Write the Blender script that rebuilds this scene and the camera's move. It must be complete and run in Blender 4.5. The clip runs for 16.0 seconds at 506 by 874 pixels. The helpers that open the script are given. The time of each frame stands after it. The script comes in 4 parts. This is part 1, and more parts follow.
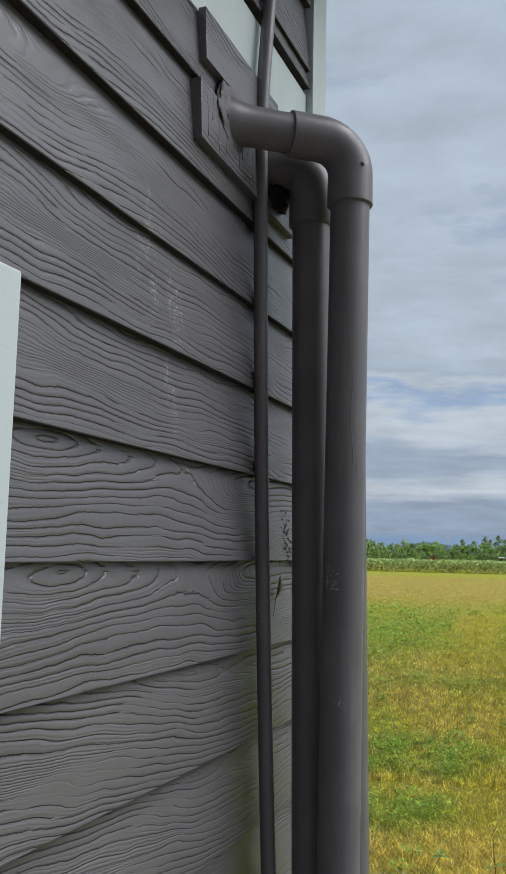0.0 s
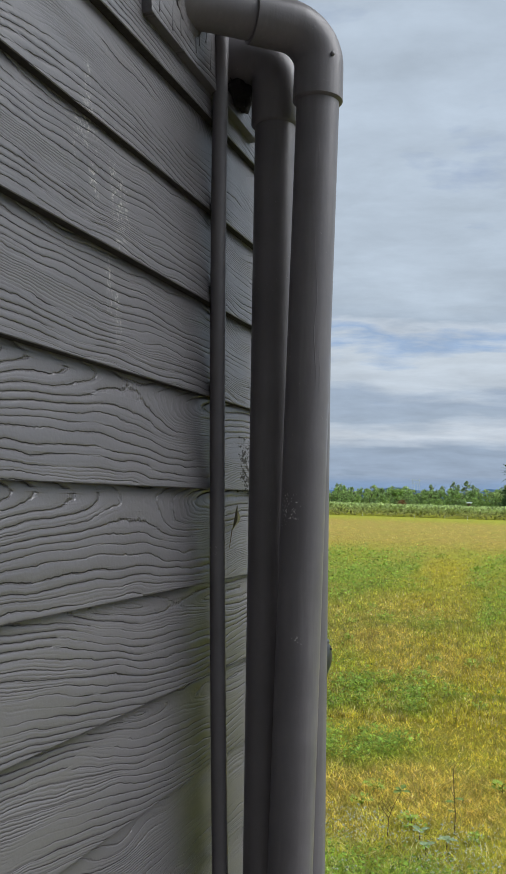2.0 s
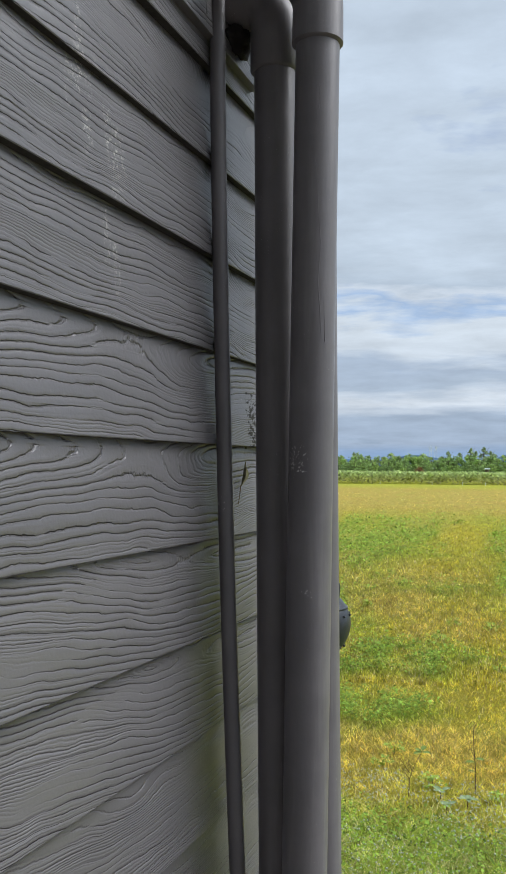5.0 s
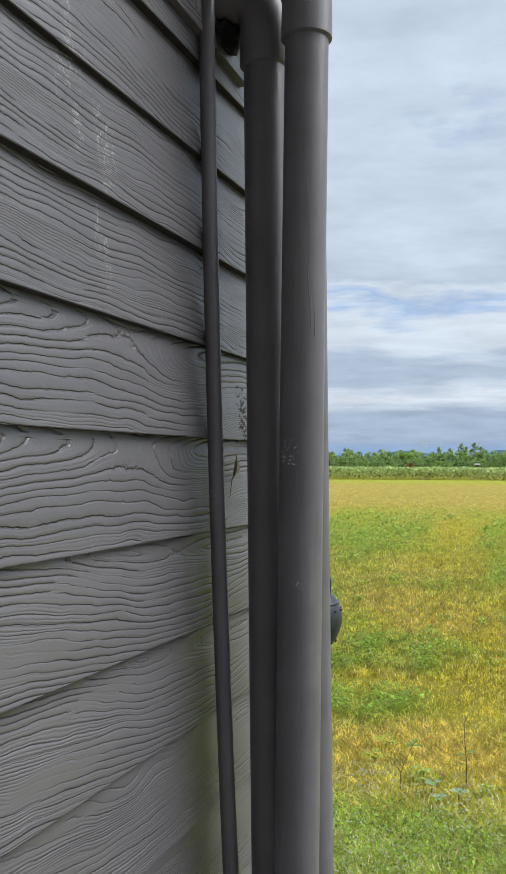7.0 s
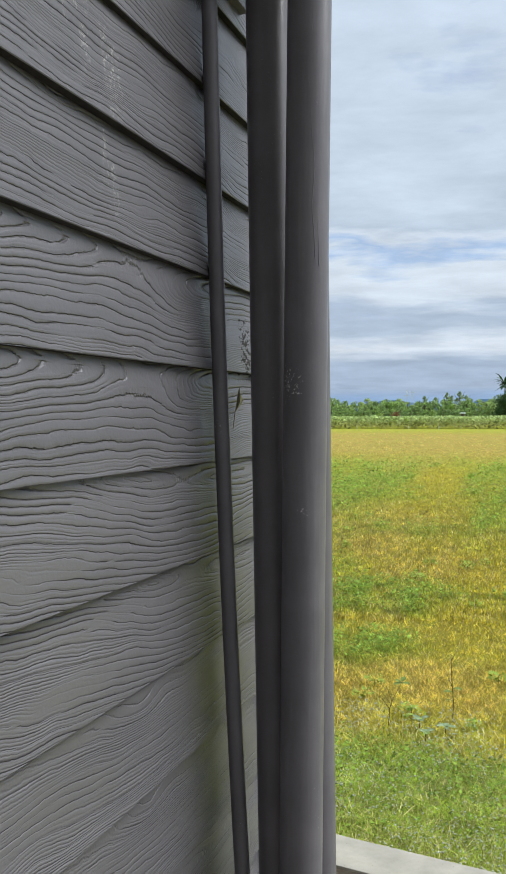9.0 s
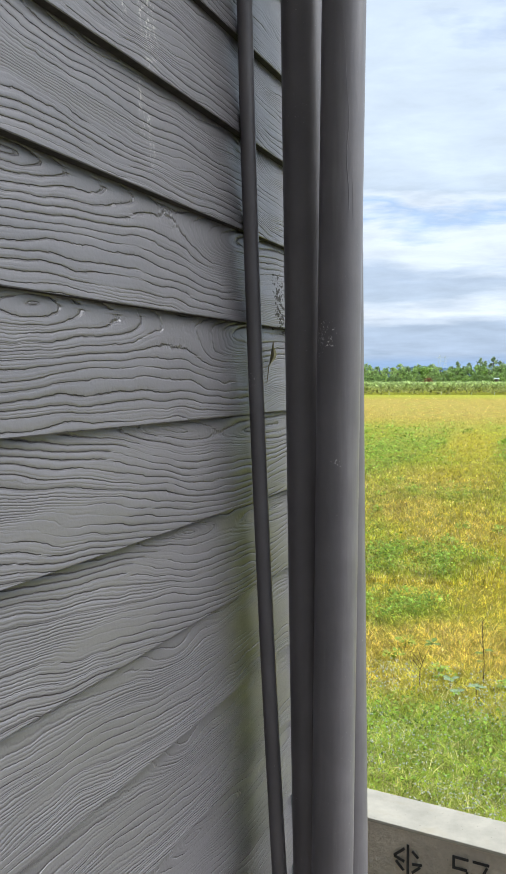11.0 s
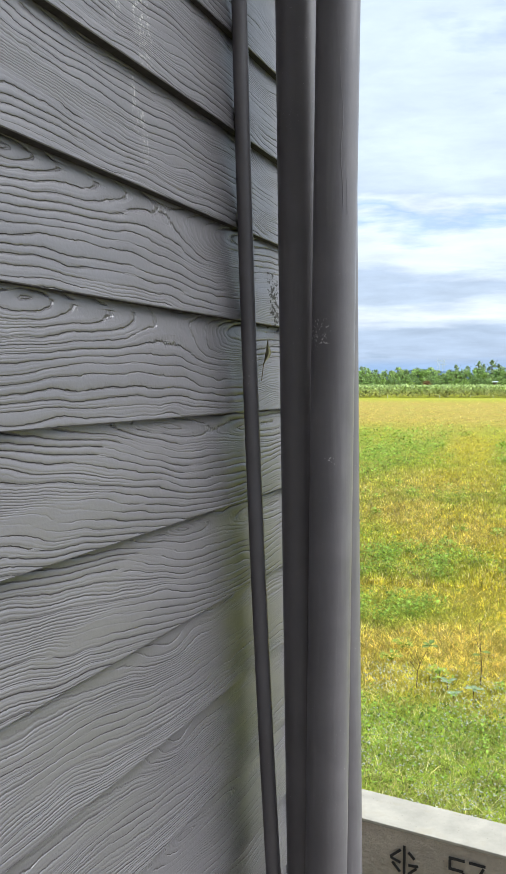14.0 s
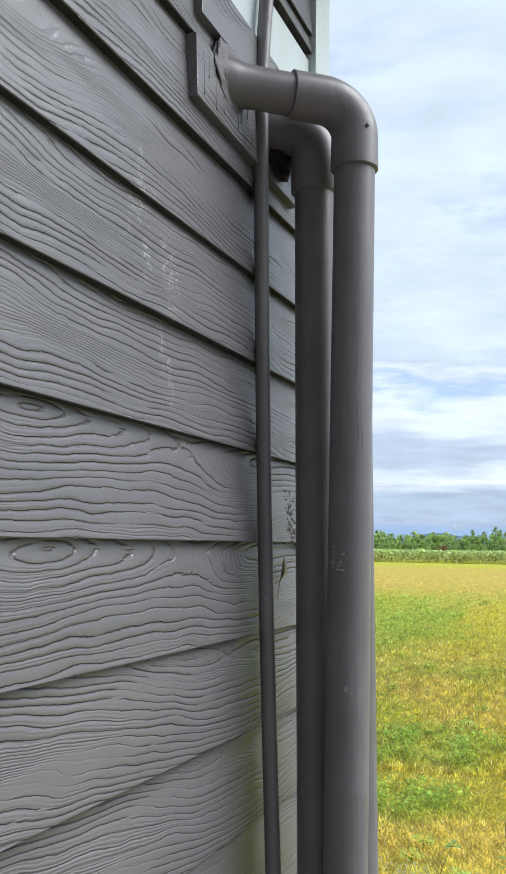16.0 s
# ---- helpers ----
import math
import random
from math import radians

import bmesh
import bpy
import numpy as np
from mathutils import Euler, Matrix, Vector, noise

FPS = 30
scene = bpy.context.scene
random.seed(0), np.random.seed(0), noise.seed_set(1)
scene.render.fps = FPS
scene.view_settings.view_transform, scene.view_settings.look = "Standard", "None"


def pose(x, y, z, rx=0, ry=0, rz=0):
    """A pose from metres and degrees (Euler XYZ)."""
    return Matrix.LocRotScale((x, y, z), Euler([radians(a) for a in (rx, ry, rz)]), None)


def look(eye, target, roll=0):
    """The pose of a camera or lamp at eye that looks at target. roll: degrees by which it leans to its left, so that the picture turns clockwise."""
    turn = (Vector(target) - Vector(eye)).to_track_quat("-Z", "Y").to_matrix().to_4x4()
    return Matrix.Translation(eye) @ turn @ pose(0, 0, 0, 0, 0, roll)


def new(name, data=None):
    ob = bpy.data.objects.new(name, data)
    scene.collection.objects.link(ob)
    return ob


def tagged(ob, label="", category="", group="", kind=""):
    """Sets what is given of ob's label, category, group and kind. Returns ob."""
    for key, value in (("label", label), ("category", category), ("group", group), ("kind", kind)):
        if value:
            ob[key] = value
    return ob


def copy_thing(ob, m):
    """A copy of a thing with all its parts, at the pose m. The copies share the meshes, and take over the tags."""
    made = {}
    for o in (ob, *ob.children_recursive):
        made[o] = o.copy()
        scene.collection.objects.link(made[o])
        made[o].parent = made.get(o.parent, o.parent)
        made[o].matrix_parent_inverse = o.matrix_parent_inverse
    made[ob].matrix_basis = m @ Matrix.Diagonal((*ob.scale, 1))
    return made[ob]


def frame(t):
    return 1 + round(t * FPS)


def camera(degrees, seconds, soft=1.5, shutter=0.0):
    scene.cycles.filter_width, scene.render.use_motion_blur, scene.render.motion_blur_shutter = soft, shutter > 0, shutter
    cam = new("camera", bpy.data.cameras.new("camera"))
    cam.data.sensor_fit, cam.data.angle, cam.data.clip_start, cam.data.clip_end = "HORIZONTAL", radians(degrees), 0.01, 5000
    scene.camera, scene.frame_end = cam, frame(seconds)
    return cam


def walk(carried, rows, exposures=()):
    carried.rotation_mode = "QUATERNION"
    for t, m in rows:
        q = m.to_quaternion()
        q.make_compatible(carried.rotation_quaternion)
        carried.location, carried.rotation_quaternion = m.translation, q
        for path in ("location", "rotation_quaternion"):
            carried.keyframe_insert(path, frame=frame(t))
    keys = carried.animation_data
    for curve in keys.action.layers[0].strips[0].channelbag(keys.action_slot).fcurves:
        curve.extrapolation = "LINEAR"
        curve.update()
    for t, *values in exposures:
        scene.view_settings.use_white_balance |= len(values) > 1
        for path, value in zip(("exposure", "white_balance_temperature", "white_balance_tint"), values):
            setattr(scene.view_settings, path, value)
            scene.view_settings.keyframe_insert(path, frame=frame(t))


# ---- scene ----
cam = camera(32.3, 16.0)
PATH = [
    (0, (0.515, -1.146, 1.809), (-0.232, 0.691, 2.07), 1.2),
    (0.2, (0.49, -1.086, 1.823), (-0.185, 0.779, 2.077), 1.6),
    (0.5, (0.463, -1.025, 1.816), (-0.123, 0.870, 2.077), 1.5),
    (0.8, (0.474, -1.020, 1.798), (-0.112, 0.880, 2.015), 1.7),
    (1, (0.474, -1.005, 1.793), (-0.121, 0.895, 1.978), 2.0),
    (1.5, (0.49, -1.027, 1.791), (-0.167, 0.858, 1.927), 2.6),
    (2, (0.5, -1.043, 1.787), (-0.189, 0.830, 1.922), 1.7),
    (2.5, (0.501, -1.045, 1.787), (-0.213, 0.817, 1.936), 0.9),
    (3, (0.515, -1.040, 1.784), (-0.206, 0.819, 1.932), -0.0),
    (3.5, (0.516, -1.034, 1.775), (-0.207, 0.826, 1.904), 0.2),
    (4, (0.507, -1.028, 1.769), (-0.213, 0.835, 1.87), 0.6),
    (4.5, (0.507, -1.022, 1.766), (-0.218, 0.840, 1.841), 0.5),
    (7, (0.51, -1.030, 1.76), (-0.194, 0.841, 1.82), 0.2),
    (7.5, (0.509, -1.029, 1.757), (-0.192, 0.844, 1.805), 0.1),
    (8, (0.51, -1.026, 1.752), (-0.185, 0.849, 1.779), 0.1),
    (8.5, (0.508, -1.029, 1.748), (-0.161, 0.856, 1.752), 0.2),
    (9, (0.492, -1.055, 1.732), (-0.182, 0.827, 1.678), -0.1),
    (9.2, (0.492, -1.065, 1.722), (-0.191, 0.813, 1.643), -0.2),
    (9.5, (0.488, -1.068, 1.722), (-0.236, 0.793, 1.609), 0.2),
    (12, (0.502, -1.075, 1.707), (-0.239, 0.778, 1.574), -0.2),
    (12.5, (0.505, -1.076, 1.706), (-0.232, 0.779, 1.583), -0.2),
    (13, (0.5, -1.070, 1.707), (-0.239, 0.784, 1.581), 0.1),
    (13.5, (0.5, -1.068, 1.708), (-0.239, 0.786, 1.583), -0.1),
    (14, (0.5, -1.070, 1.706), (-0.237, 0.785, 1.581), -0.1),
    (14.5, (0.502, -1.071, 1.705), (-0.234, 0.784, 1.577), -0.2),
    (15, (0.501, -1.064, 1.705), (-0.235, 0.791, 1.574), -0.2),
    (15.3, (0.507, -1.068, 1.728), (-0.231, 0.789, 1.641), -0.7),
    (15.5, (0.501, -1.078, 1.771), (-0.249, 0.774, 1.857), 0.5),
    (15.7, (0.498, -1.089, 1.8), (-0.267, 0.746, 2.015), 1.2),
    (16, (0.504, -1.088, 1.793), (-0.263, 0.743, 2.035), 0.9),
]
EXPOSURE = [(0.0, -0.44, 6100, 10), (1.0, -0.44, 6100, 10), (2.0, -0.32, 6100, 10), (3.5, -0.18, 6100, 10), (4.7, -0.1, 6100, 10), (7.0, -0.02, 6100, 10), (9.0, 0.0, 6100, 10), (9.5, 0.02, 6100, 10), (10.8, 0.28, 6080, 10), (11.8, 0.42, 6050, 10), (15.2, 0.44, 6050, 10), (15.6, 0.40, 6050, 10), (16.0, 0.36, 6050, 10)]
walk(cam, [(t, look(eye, target, roll)) for t, eye, target, roll in PATH], EXPOSURE)

# ---- world and sun ----
def sky_world():
    w = bpy.data.worlds.new("sky")
    scene.world = w
    w.use_nodes = True
    nt = w.node_tree
    nt.nodes.clear()
    N = nt.nodes.new
    L = nt.links.new
    out = N("ShaderNodeOutputWorld")
    bg = N("ShaderNodeBackground")
    sky = N("ShaderNodeTexSky")
    sky.sky_type = "NISHITA"
    sky.sun_disc = False
    sky.sun_elevation = SUN_EL
    sky.sun_rotation = SUN_AZ
    skyk = N("ShaderNodeMix"); skyk.data_type = "RGBA"; skyk.blend_type = "MULTIPLY"
    skyk.inputs[0].default_value = 1.0
    skyk.inputs[7].default_value = (0.048, 0.068, 0.110, 1)
    L(sky.outputs[0], skyk.inputs[6])
    tc = N("ShaderNodeTexCoord")
    sep = N("ShaderNodeSeparateXYZ")
    L(tc.outputs["Generated"], sep.inputs[0])
    # flat cloud deck: direction divided by its height above the horizon
    zc = N("ShaderNodeMath"); zc.operation = "MAXIMUM"; zc.inputs[1].default_value = 0.0
    L(sep.outputs[2], zc.inputs[0])
    za = N("ShaderNodeMath"); za.operation = "ADD"; za.inputs[1].default_value = 0.25
    L(zc.outputs[0], za.inputs[0])
    dv = N("ShaderNodeVectorMath"); dv.operation = "DIVIDE"
    cz = N("ShaderNodeCombineXYZ")
    for i in range(3):
        L(za.outputs[0], cz.inputs[i])
    turn = N("ShaderNodeMapping")
    turn.inputs["Rotation"].default_value = (0, 0, radians(-11))
    L(tc.outputs["Generated"], turn.inputs[0])
    L(turn.outputs[0], dv.inputs[0])
    L(cz.outputs[0], dv.inputs[1])

    def cloud(scale, detail, rough, offset):
        mp = N("ShaderNodeMapping")
        mp.inputs["Location"].default_value = offset
        mp.inputs["Scale"].default_value = scale
        L(dv.outputs[0], mp.inputs[0])
        n = N("ShaderNodeTexNoise")
        n.inputs["Scale"].default_value = 1.0
        n.inputs["Detail"].default_value = detail
        n.inputs["Roughness"].default_value = rough
        n.inputs["Distortion"].default_value = 0.15
        L(mp.outputs[0], n.inputs[0])
        return n.outputs[0]

    # layered deck: the height over the horizon, broken up by the clouds, picks the layer
    wave = N("ShaderNodeMapRange")
    wave.inputs[3].default_value, wave.inputs[4].default_value = 0.62, 1.38
    L(cloud((1.9, 4.2, 0.0), 8, 0.55, (0.4, 5.2, 0)), wave.inputs[0])
    lay = N("ShaderNodeMath"); lay.operation = "MULTIPLY"
    L(zc.outputs[0], lay.inputs[0])
    L(wave.outputs[0], lay.inputs[1])
    tall = N("ShaderNodeMath"); tall.operation = "MULTIPLY"; tall.inputs[1].default_value = 2.5
    L(lay.outputs[0], tall.inputs[0])
    deck = N("ShaderNodeValToRGB")
    layers = ((0.0, (0.22, 0.36, 0.60)), (0.018, (0.33, 0.45, 0.63)), (0.028, (0.42, 0.50, 0.61)), (0.058, (0.42, 0.50, 0.60)),
              (0.074, (0.76, 0.81, 0.85)), (0.090, (0.48, 0.56, 0.65)), (0.112, (0.46, 0.54, 0.64)), (0.130, (0.68, 0.74, 0.79)),
              (0.165, (0.72, 0.78, 0.825)), (0.180, (0.44, 0.57, 0.76)), (0.194, (0.68, 0.74, 0.80)), (0.208, (0.53, 0.61, 0.69)), (0.24, (0.61, 0.69, 0.765)), (0.38, (0.61, 0.69, 0.77)))
    e = deck.color_ramp.elements
    while len(e) < len(layers):
        e.new(0.99)
    for el, (p, c) in zip(e, layers):
        el.position = 2.5 * p
        el.color = (*c, 1)
    L(tall.outputs[0], deck.inputs[0])
    body = N("ShaderNodeMapRange")
    body.inputs[1].default_value, body.inputs[2].default_value = 0.3, 0.7
    body.inputs[3].default_value, body.inputs[4].default_value = 0.88, 1.12
    L(cloud((4.2, 7.0, 0.0), 10, 0.60, (7.3, 2.9, 0)), body.inputs[0])
    lit = N("ShaderNodeVectorMath"); lit.operation = "SCALE"
    L(deck.outputs[0], lit.inputs[0])
    L(body.outputs[0], lit.inputs["Scale"])
    # thin places let the blue through
    thin = N("ShaderNodeMapRange")
    thin.inputs[1].default_value, thin.inputs[2].default_value = 0.26, 0.36
    thin.inputs[3].default_value, thin.inputs[4].default_value = 0.35, 0.0
    L(cloud((2.2, 3.4, 0.0), 6, 0.54, (3.1, 9.4, 0)), thin.inputs[0])
    mix = N("ShaderNodeMix"); mix.data_type = "RGBA"
    L(thin.outputs[0], mix.inputs[0])
    L(lit.outputs[0], mix.inputs[6])
    L(skyk.outputs[2], mix.inputs[7])
    L(mix.outputs[2], bg.inputs[0])
    bg.inputs[1].default_value = 1.0
    L(bg.outputs[0], out.inputs[0])


SUN_EL, SUN_AZ = radians(48), radians(69)
sky_world()
sun = new("sun", bpy.data.lights.new("sun", "SUN"))
sun.data.energy = 3.4
sun.data.angle = radians(46)
sun.data.color = (1.0, 0.965, 0.93)
sun_way = Vector((math.sin(SUN_AZ) * math.cos(SUN_EL), math.cos(SUN_AZ) * math.cos(SUN_EL), math.sin(SUN_EL)))
sun.matrix_world = look(sun_way * 50, (0, 0, 0))


# ---- materials ----
class Mat:
    """A small wrapper to write node materials shortly."""

    def __init__(self, name, base=(0.5, 0.5, 0.5), rough=0.5, metal=0.0):
        self.m = bpy.data.materials.new(name)
        self.m.use_nodes = True
        self.nt = self.m.node_tree
        self.b = self.nt.nodes["Principled BSDF"]
        self.b.inputs["Base Color"].default_value = (*base, 1)
        self.b.inputs["Roughness"].default_value = rough
        self.b.inputs["Metallic"].default_value = metal

    def n(self, kind):
        return self.nt.nodes.new(kind)

    def l(self, a, b):
        self.nt.links.new(a, b)

    def coord(self, scale=(1, 1, 1), offset=(0, 0, 0), world=False):
        if world:
            src = self.n("ShaderNodeNewGeometry").outputs["Position"]
        else:
            src = self.n("ShaderNodeTexCoord").outputs["Object"]
        mp = self.n("ShaderNodeMapping")
        mp.inputs["Scale"].default_value = scale
        mp.inputs["Location"].default_value = offset
        self.l(src, mp.inputs[0])
        return mp.outputs[0]

    def noise(self, vec, scale=1.0, detail=4.0, rough=0.5, dist=0.0):
        n = self.n("ShaderNodeTexNoise")
        n.inputs["Scale"].default_value = scale
        n.inputs["Detail"].default_value = detail
        n.inputs["Roughness"].default_value = rough
        n.inputs["Distortion"].default_value = dist
        self.l(vec, n.inputs["Vector"])
        return n.outputs[0]

    def math(self, op, a, b=None, c=None):
        n = self.n("ShaderNodeMath")
        n.operation = op
        for i, v in enumerate((a, b, c)):
            if v is None:
                continue
            if isinstance(v, (int, float)):
                n.inputs[i].default_value = v
            else:
                self.l(v, n.inputs[i])
        return n.outputs[0]

    def ramp(self, v, stops):
        r = self.n("ShaderNodeValToRGB")
        e = r.color_ramp.elements
        while len(e) < len(stops):
            e.new(0.5)
        for el, (p, c) in zip(e, stops):
            el.position = p
            el.color = (*c, 1) if len(c) == 3 else c
        self.l(v, r.inputs[0])
        return r.outputs[0]

    def grey(self, v, lo, hi, a=0.0, b=1.0):
        n = self.n("ShaderNodeMapRange")
        n.inputs[1].default_value, n.inputs[2].default_value = lo, hi
        n.inputs[3].default_value, n.inputs[4].default_value = a, b
        self.l(v, n.inputs[0])
        return n.outputs[0]

    def mix(self, f, a, b, mode="MIX"):
        n = self.n("ShaderNodeMix")
        n.data_type = "RGBA"
        n.blend_type = mode
        for i, v in ((0, f), (6, a), (7, b)):
            if isinstance(v, (int, float)):
                n.inputs[i].default_value = v
            elif isinstance(v, tuple):
                n.inputs[i].default_value = (*v, 1)
            else:
                self.l(v, n.inputs[i])
        return n.outputs[2]

    def color(self, v):
        self.l(v, self.b.inputs["Base Color"])
        return self

    def rough(self, v):
        self.l(v, self.b.inputs["Roughness"])
        return self

    def bump(self, h, strength, dist):
        n = self.n("ShaderNodeBump")
        n.inputs["Strength"].default_value = strength
        n.inputs["Distance"].default_value = dist
        self.l(h, n.inputs["Height"])
        self.l(n.outputs[0], self.b.inputs["Normal"])
        return self


PAINT = (0.150, 0.143, 0.148)


LAP, LAP_A = 0.132, 1.927     # the boards' spacing, and the lower edge of one of them


def siding_paint(name, base, stains=True):
    """Grey satin paint over fibre-cement boards with a pressed cedar grain."""
    m = Mat(name, base, 0.42)
    rnd = m.n("ShaderNodeObjectInfo").outputs["Random"]
    pos = m.n("ShaderNodeNewGeometry").outputs["Position"]
    sep = m.n("ShaderNodeSeparateXYZ")
    m.l(pos, sep.inputs[0])
    y, z = sep.outputs[1], sep.outputs[2]
    # the boards come from a few pressed moulds, so the grain repeats from board to board
    row = m.math("FLOOR", m.math("DIVIDE", m.math("SUBTRACT", z, LAP_A), LAP))
    seed = m.math("ADD", m.math("MULTIPLY", m.math("FLOOR", m.math("DIVIDE", m.math("ADD", row, 0.5), 2.0)), 11.3), m.math("MULTIPLY", row, 0.021))
    zb = m.math("FLOORED_MODULO", m.math("SUBTRACT", z, LAP_A), LAP)

    def vec(ys, zs, off):
        c = m.n("ShaderNodeCombineXYZ")
        m.l(m.math("ADD", m.math("MULTIPLY", y, ys), m.math("MULTIPLY", seed, 1.0 + off)), c.inputs[0])
        m.l(m.math("MULTIPLY", zb, zs), c.inputs[1])
        m.l(m.math("ADD", seed, off), c.inputs[2])
        return c.outputs[0]

    # growth rings cut at a slant: the distance from a wandering heart line, seen at a varying depth
    heart = m.grey(m.noise(vec(0.9, 0.0, 0.0), 1.0, 1.0, 0.5), 0.3, 0.7, 0.09, 0.19)
    depth = m.math("MULTIPLY", m.math("SUBTRACT", m.noise(vec(1.6, 1.5, 2.0), 1.0, 1.0, 0.5, 0.1), 0.5), 0.26)
    off = m.math("SUBTRACT", zb, heart)
    ring = m.math("SQRT", m.math("ADD", m.math("MULTIPLY", off, off), m.math("MULTIPLY", depth, depth)))
    mid = m.noise(vec(8.0, 15.0, 4.0), 1.0, 1.0, 0.5, 0.1)      # waver
    fine = m.noise(vec(42.0, 70.0, 6.0), 1.0, 2.0, 0.5)
    pace = m.noise(vec(0.7, 30.0, 14.0), 1.0, 1.0, 0.5)         # rings lie closer in some bands
    field = m.math("ADD", m.math("MULTIPLY", ring, 116.0), m.math("ADD", m.math("MULTIPLY", mid, 2.3), m.math("ADD", m.math("ADD", m.math("MULTIPLY", fine, 0.34), m.math("MULTIPLY", m.noise(vec(150.0, 90.0, 13.0), 1.0, 2.0, 0.6), 0.22)), m.math("MULTIPLY", pace, 1.9))))
    saw = m.math("FRACT", field)
    # each ring is a narrow cut of its own depth between soft swells
    wn = m.n("ShaderNodeTexWhiteNoise")
    wn.noise_dimensions = "1D"
    m.l(m.math("ADD", m.math("FLOOR", field), seed), wn.inputs["W"])
    own = m.grey(wn.outputs["Value"], 0.0, 1.0, 0.35, 1.0)
    away = m.math("ABSOLUTE", m.math("SUBTRACT", saw, 0.5))
    cutline = m.grey(away, 0.015, 0.105, 1.0, 0.0)
    soft = m.math("POWER", m.grey(away, 0.0, 0.46, 1.0, 0.0), 2.0)
    where = m.grey(m.noise(vec(2.6, 19.0, 7.0), 1.0, 2.0, 0.5, 0.3), 0.42, 0.52, 0.10, 1.0)
    ends = m.grey(m.noise(vec(6.0, 130.0, 9.0), 1.0, 1.0), 0.34, 0.42, 0.15, 1.0)
    where = m.math("MULTIPLY", m.math("MULTIPLY", where, ends), m.math("MULTIPLY", own, m.grey(row, -5.0, -3.0, 0.42, 1.0)))
    cut = m.math("MULTIPLY", cutline, where)
    h = m.math("SUBTRACT", m.math("MULTIPLY", cut, -1.0), m.math("MULTIPLY", m.math("MULTIPLY", soft, where), 0.55))
    # shallow fine grain where the deep rings fade out
    hair = m.grey(m.math("ABSOLUTE", m.math("SUBTRACT", m.math("FRACT", m.math("MULTIPLY", field, 2.6)), 0.5)), 0.05, 0.32, 1.0, 0.0)
    faint = m.math("MULTIPLY", m.math("SUBTRACT", 1.0, where), m.grey(m.noise(vec(3.4, 24.0, 17.0), 1.0, 2.0), 0.42, 0.60, 0.0, 0.24))
    h = m.math("SUBTRACT", h, m.math("MULTIPLY", hair, faint))
    h = m.math("ADD", h, m.math("MULTIPLY", m.noise(vec(200, 260, 1.0), 1.0, 2.0), 0.10))
    h = m.math("ADD", h, m.math("MULTIPLY", mid, 0.5))
    tone = m.noise(vec(1.4, 5.0, 3.0), 1.0, 5.0, 0.6)
    col = m.mix(m.grey(tone, 0.3, 0.7), tuple(c * 0.84 for c in base), tuple(c * 1.16 for c in base))
    # groove shadow painted in: the cuts are darkened in colour besides the bump
    col = m.mix(m.math("MULTIPLY", cut, 0.20), col, tuple(c * 0.30 for c in base))
    mould = m.math("MULTIPLY", rnd, 0.0)
    if stains:
        # chalky runs of droppings below the eaves: a few streaks on the boards
        st = None
        for yc, w, top, length in ((-0.245, 0.028, 2.202, 0.05), (-0.255, 0.007, 2.25, 0.06), (-0.270, 0.007, 2.155, 0.04), (-0.234, 0.011, 2.145, 0.06), (-0.190, 0.009, 2.165, 0.08), (-0.172, 0.019, 2.15, 0.09), (-0.183, 0.009, 2.09, 0.11), (-0.166, 0.008, 2.02, 0.07)):
            a = m.grey(m.math("ABSOLUTE", m.math("SUBTRACT", y, yc)), 0.0, w, 1.0, 0.0)
            b = m.math("MULTIPLY", m.grey(z, top - length, top - 0.5 * length, 0, 1), m.grey(z, top - 0.2 * length, top, 1, 0))
            v = m.math("MULTIPLY", a, b)
            st = v if st is None else m.math("MAXIMUM", st, v)
        lumps = m.grey(m.noise(vec(60, 34, 15.0), 1.0, 2.0, 0.6), 0.36, 0.50, 0.0, 1.0)
        spots = m.grey(m.noise(vec(190, 210, 5.0), 1.0, 4.0, 0.75), 0.53, 0.59, 0, 1)
        col = m.mix(m.math("MULTIPLY", m.math("MULTIPLY", m.math("POWER", st, 0.5), m.math("MULTIPLY", spots, lumps)), 0.80), col, (0.58, 0.56, 0.50))
        # mould on the board in the angle behind the pipes
        md = m.math("MULTIPLY", m.grey(m.math("ABSOLUTE", m.math("SUBTRACT", y, 0.254)), 0.014, 0.030, 1, 0), m.math("MULTIPLY", m.grey(z, 1.790, 1.802, 0, 1), m.grey(z, 1.845, 1.888, 1, 0)))
        ms = m.grey(m.math("ADD", m.noise(vec(80, 150, 8.0), 1.0, 3.0, 0.7), m.math("MULTIPLY", md, 0.12)), 0.60, 0.63, 0, 1)
        mould = m.math("MULTIPLY", m.grey(md, 0.0, 0.15), ms)
        col = m.mix(mould, col, (0.016, 0.012, 0.007))
    m.color(col)
    gloss = m.grey(m.noise(vec(18, 60, 6.0), 1.0, 3.0), 0.3, 0.7, 0.30, 0.42)
    m.rough(m.math("ADD", gloss, m.math("MULTIPLY", mould, 0.5)))
    m.b.inputs["Specular IOR Level"].default_value = 0.75
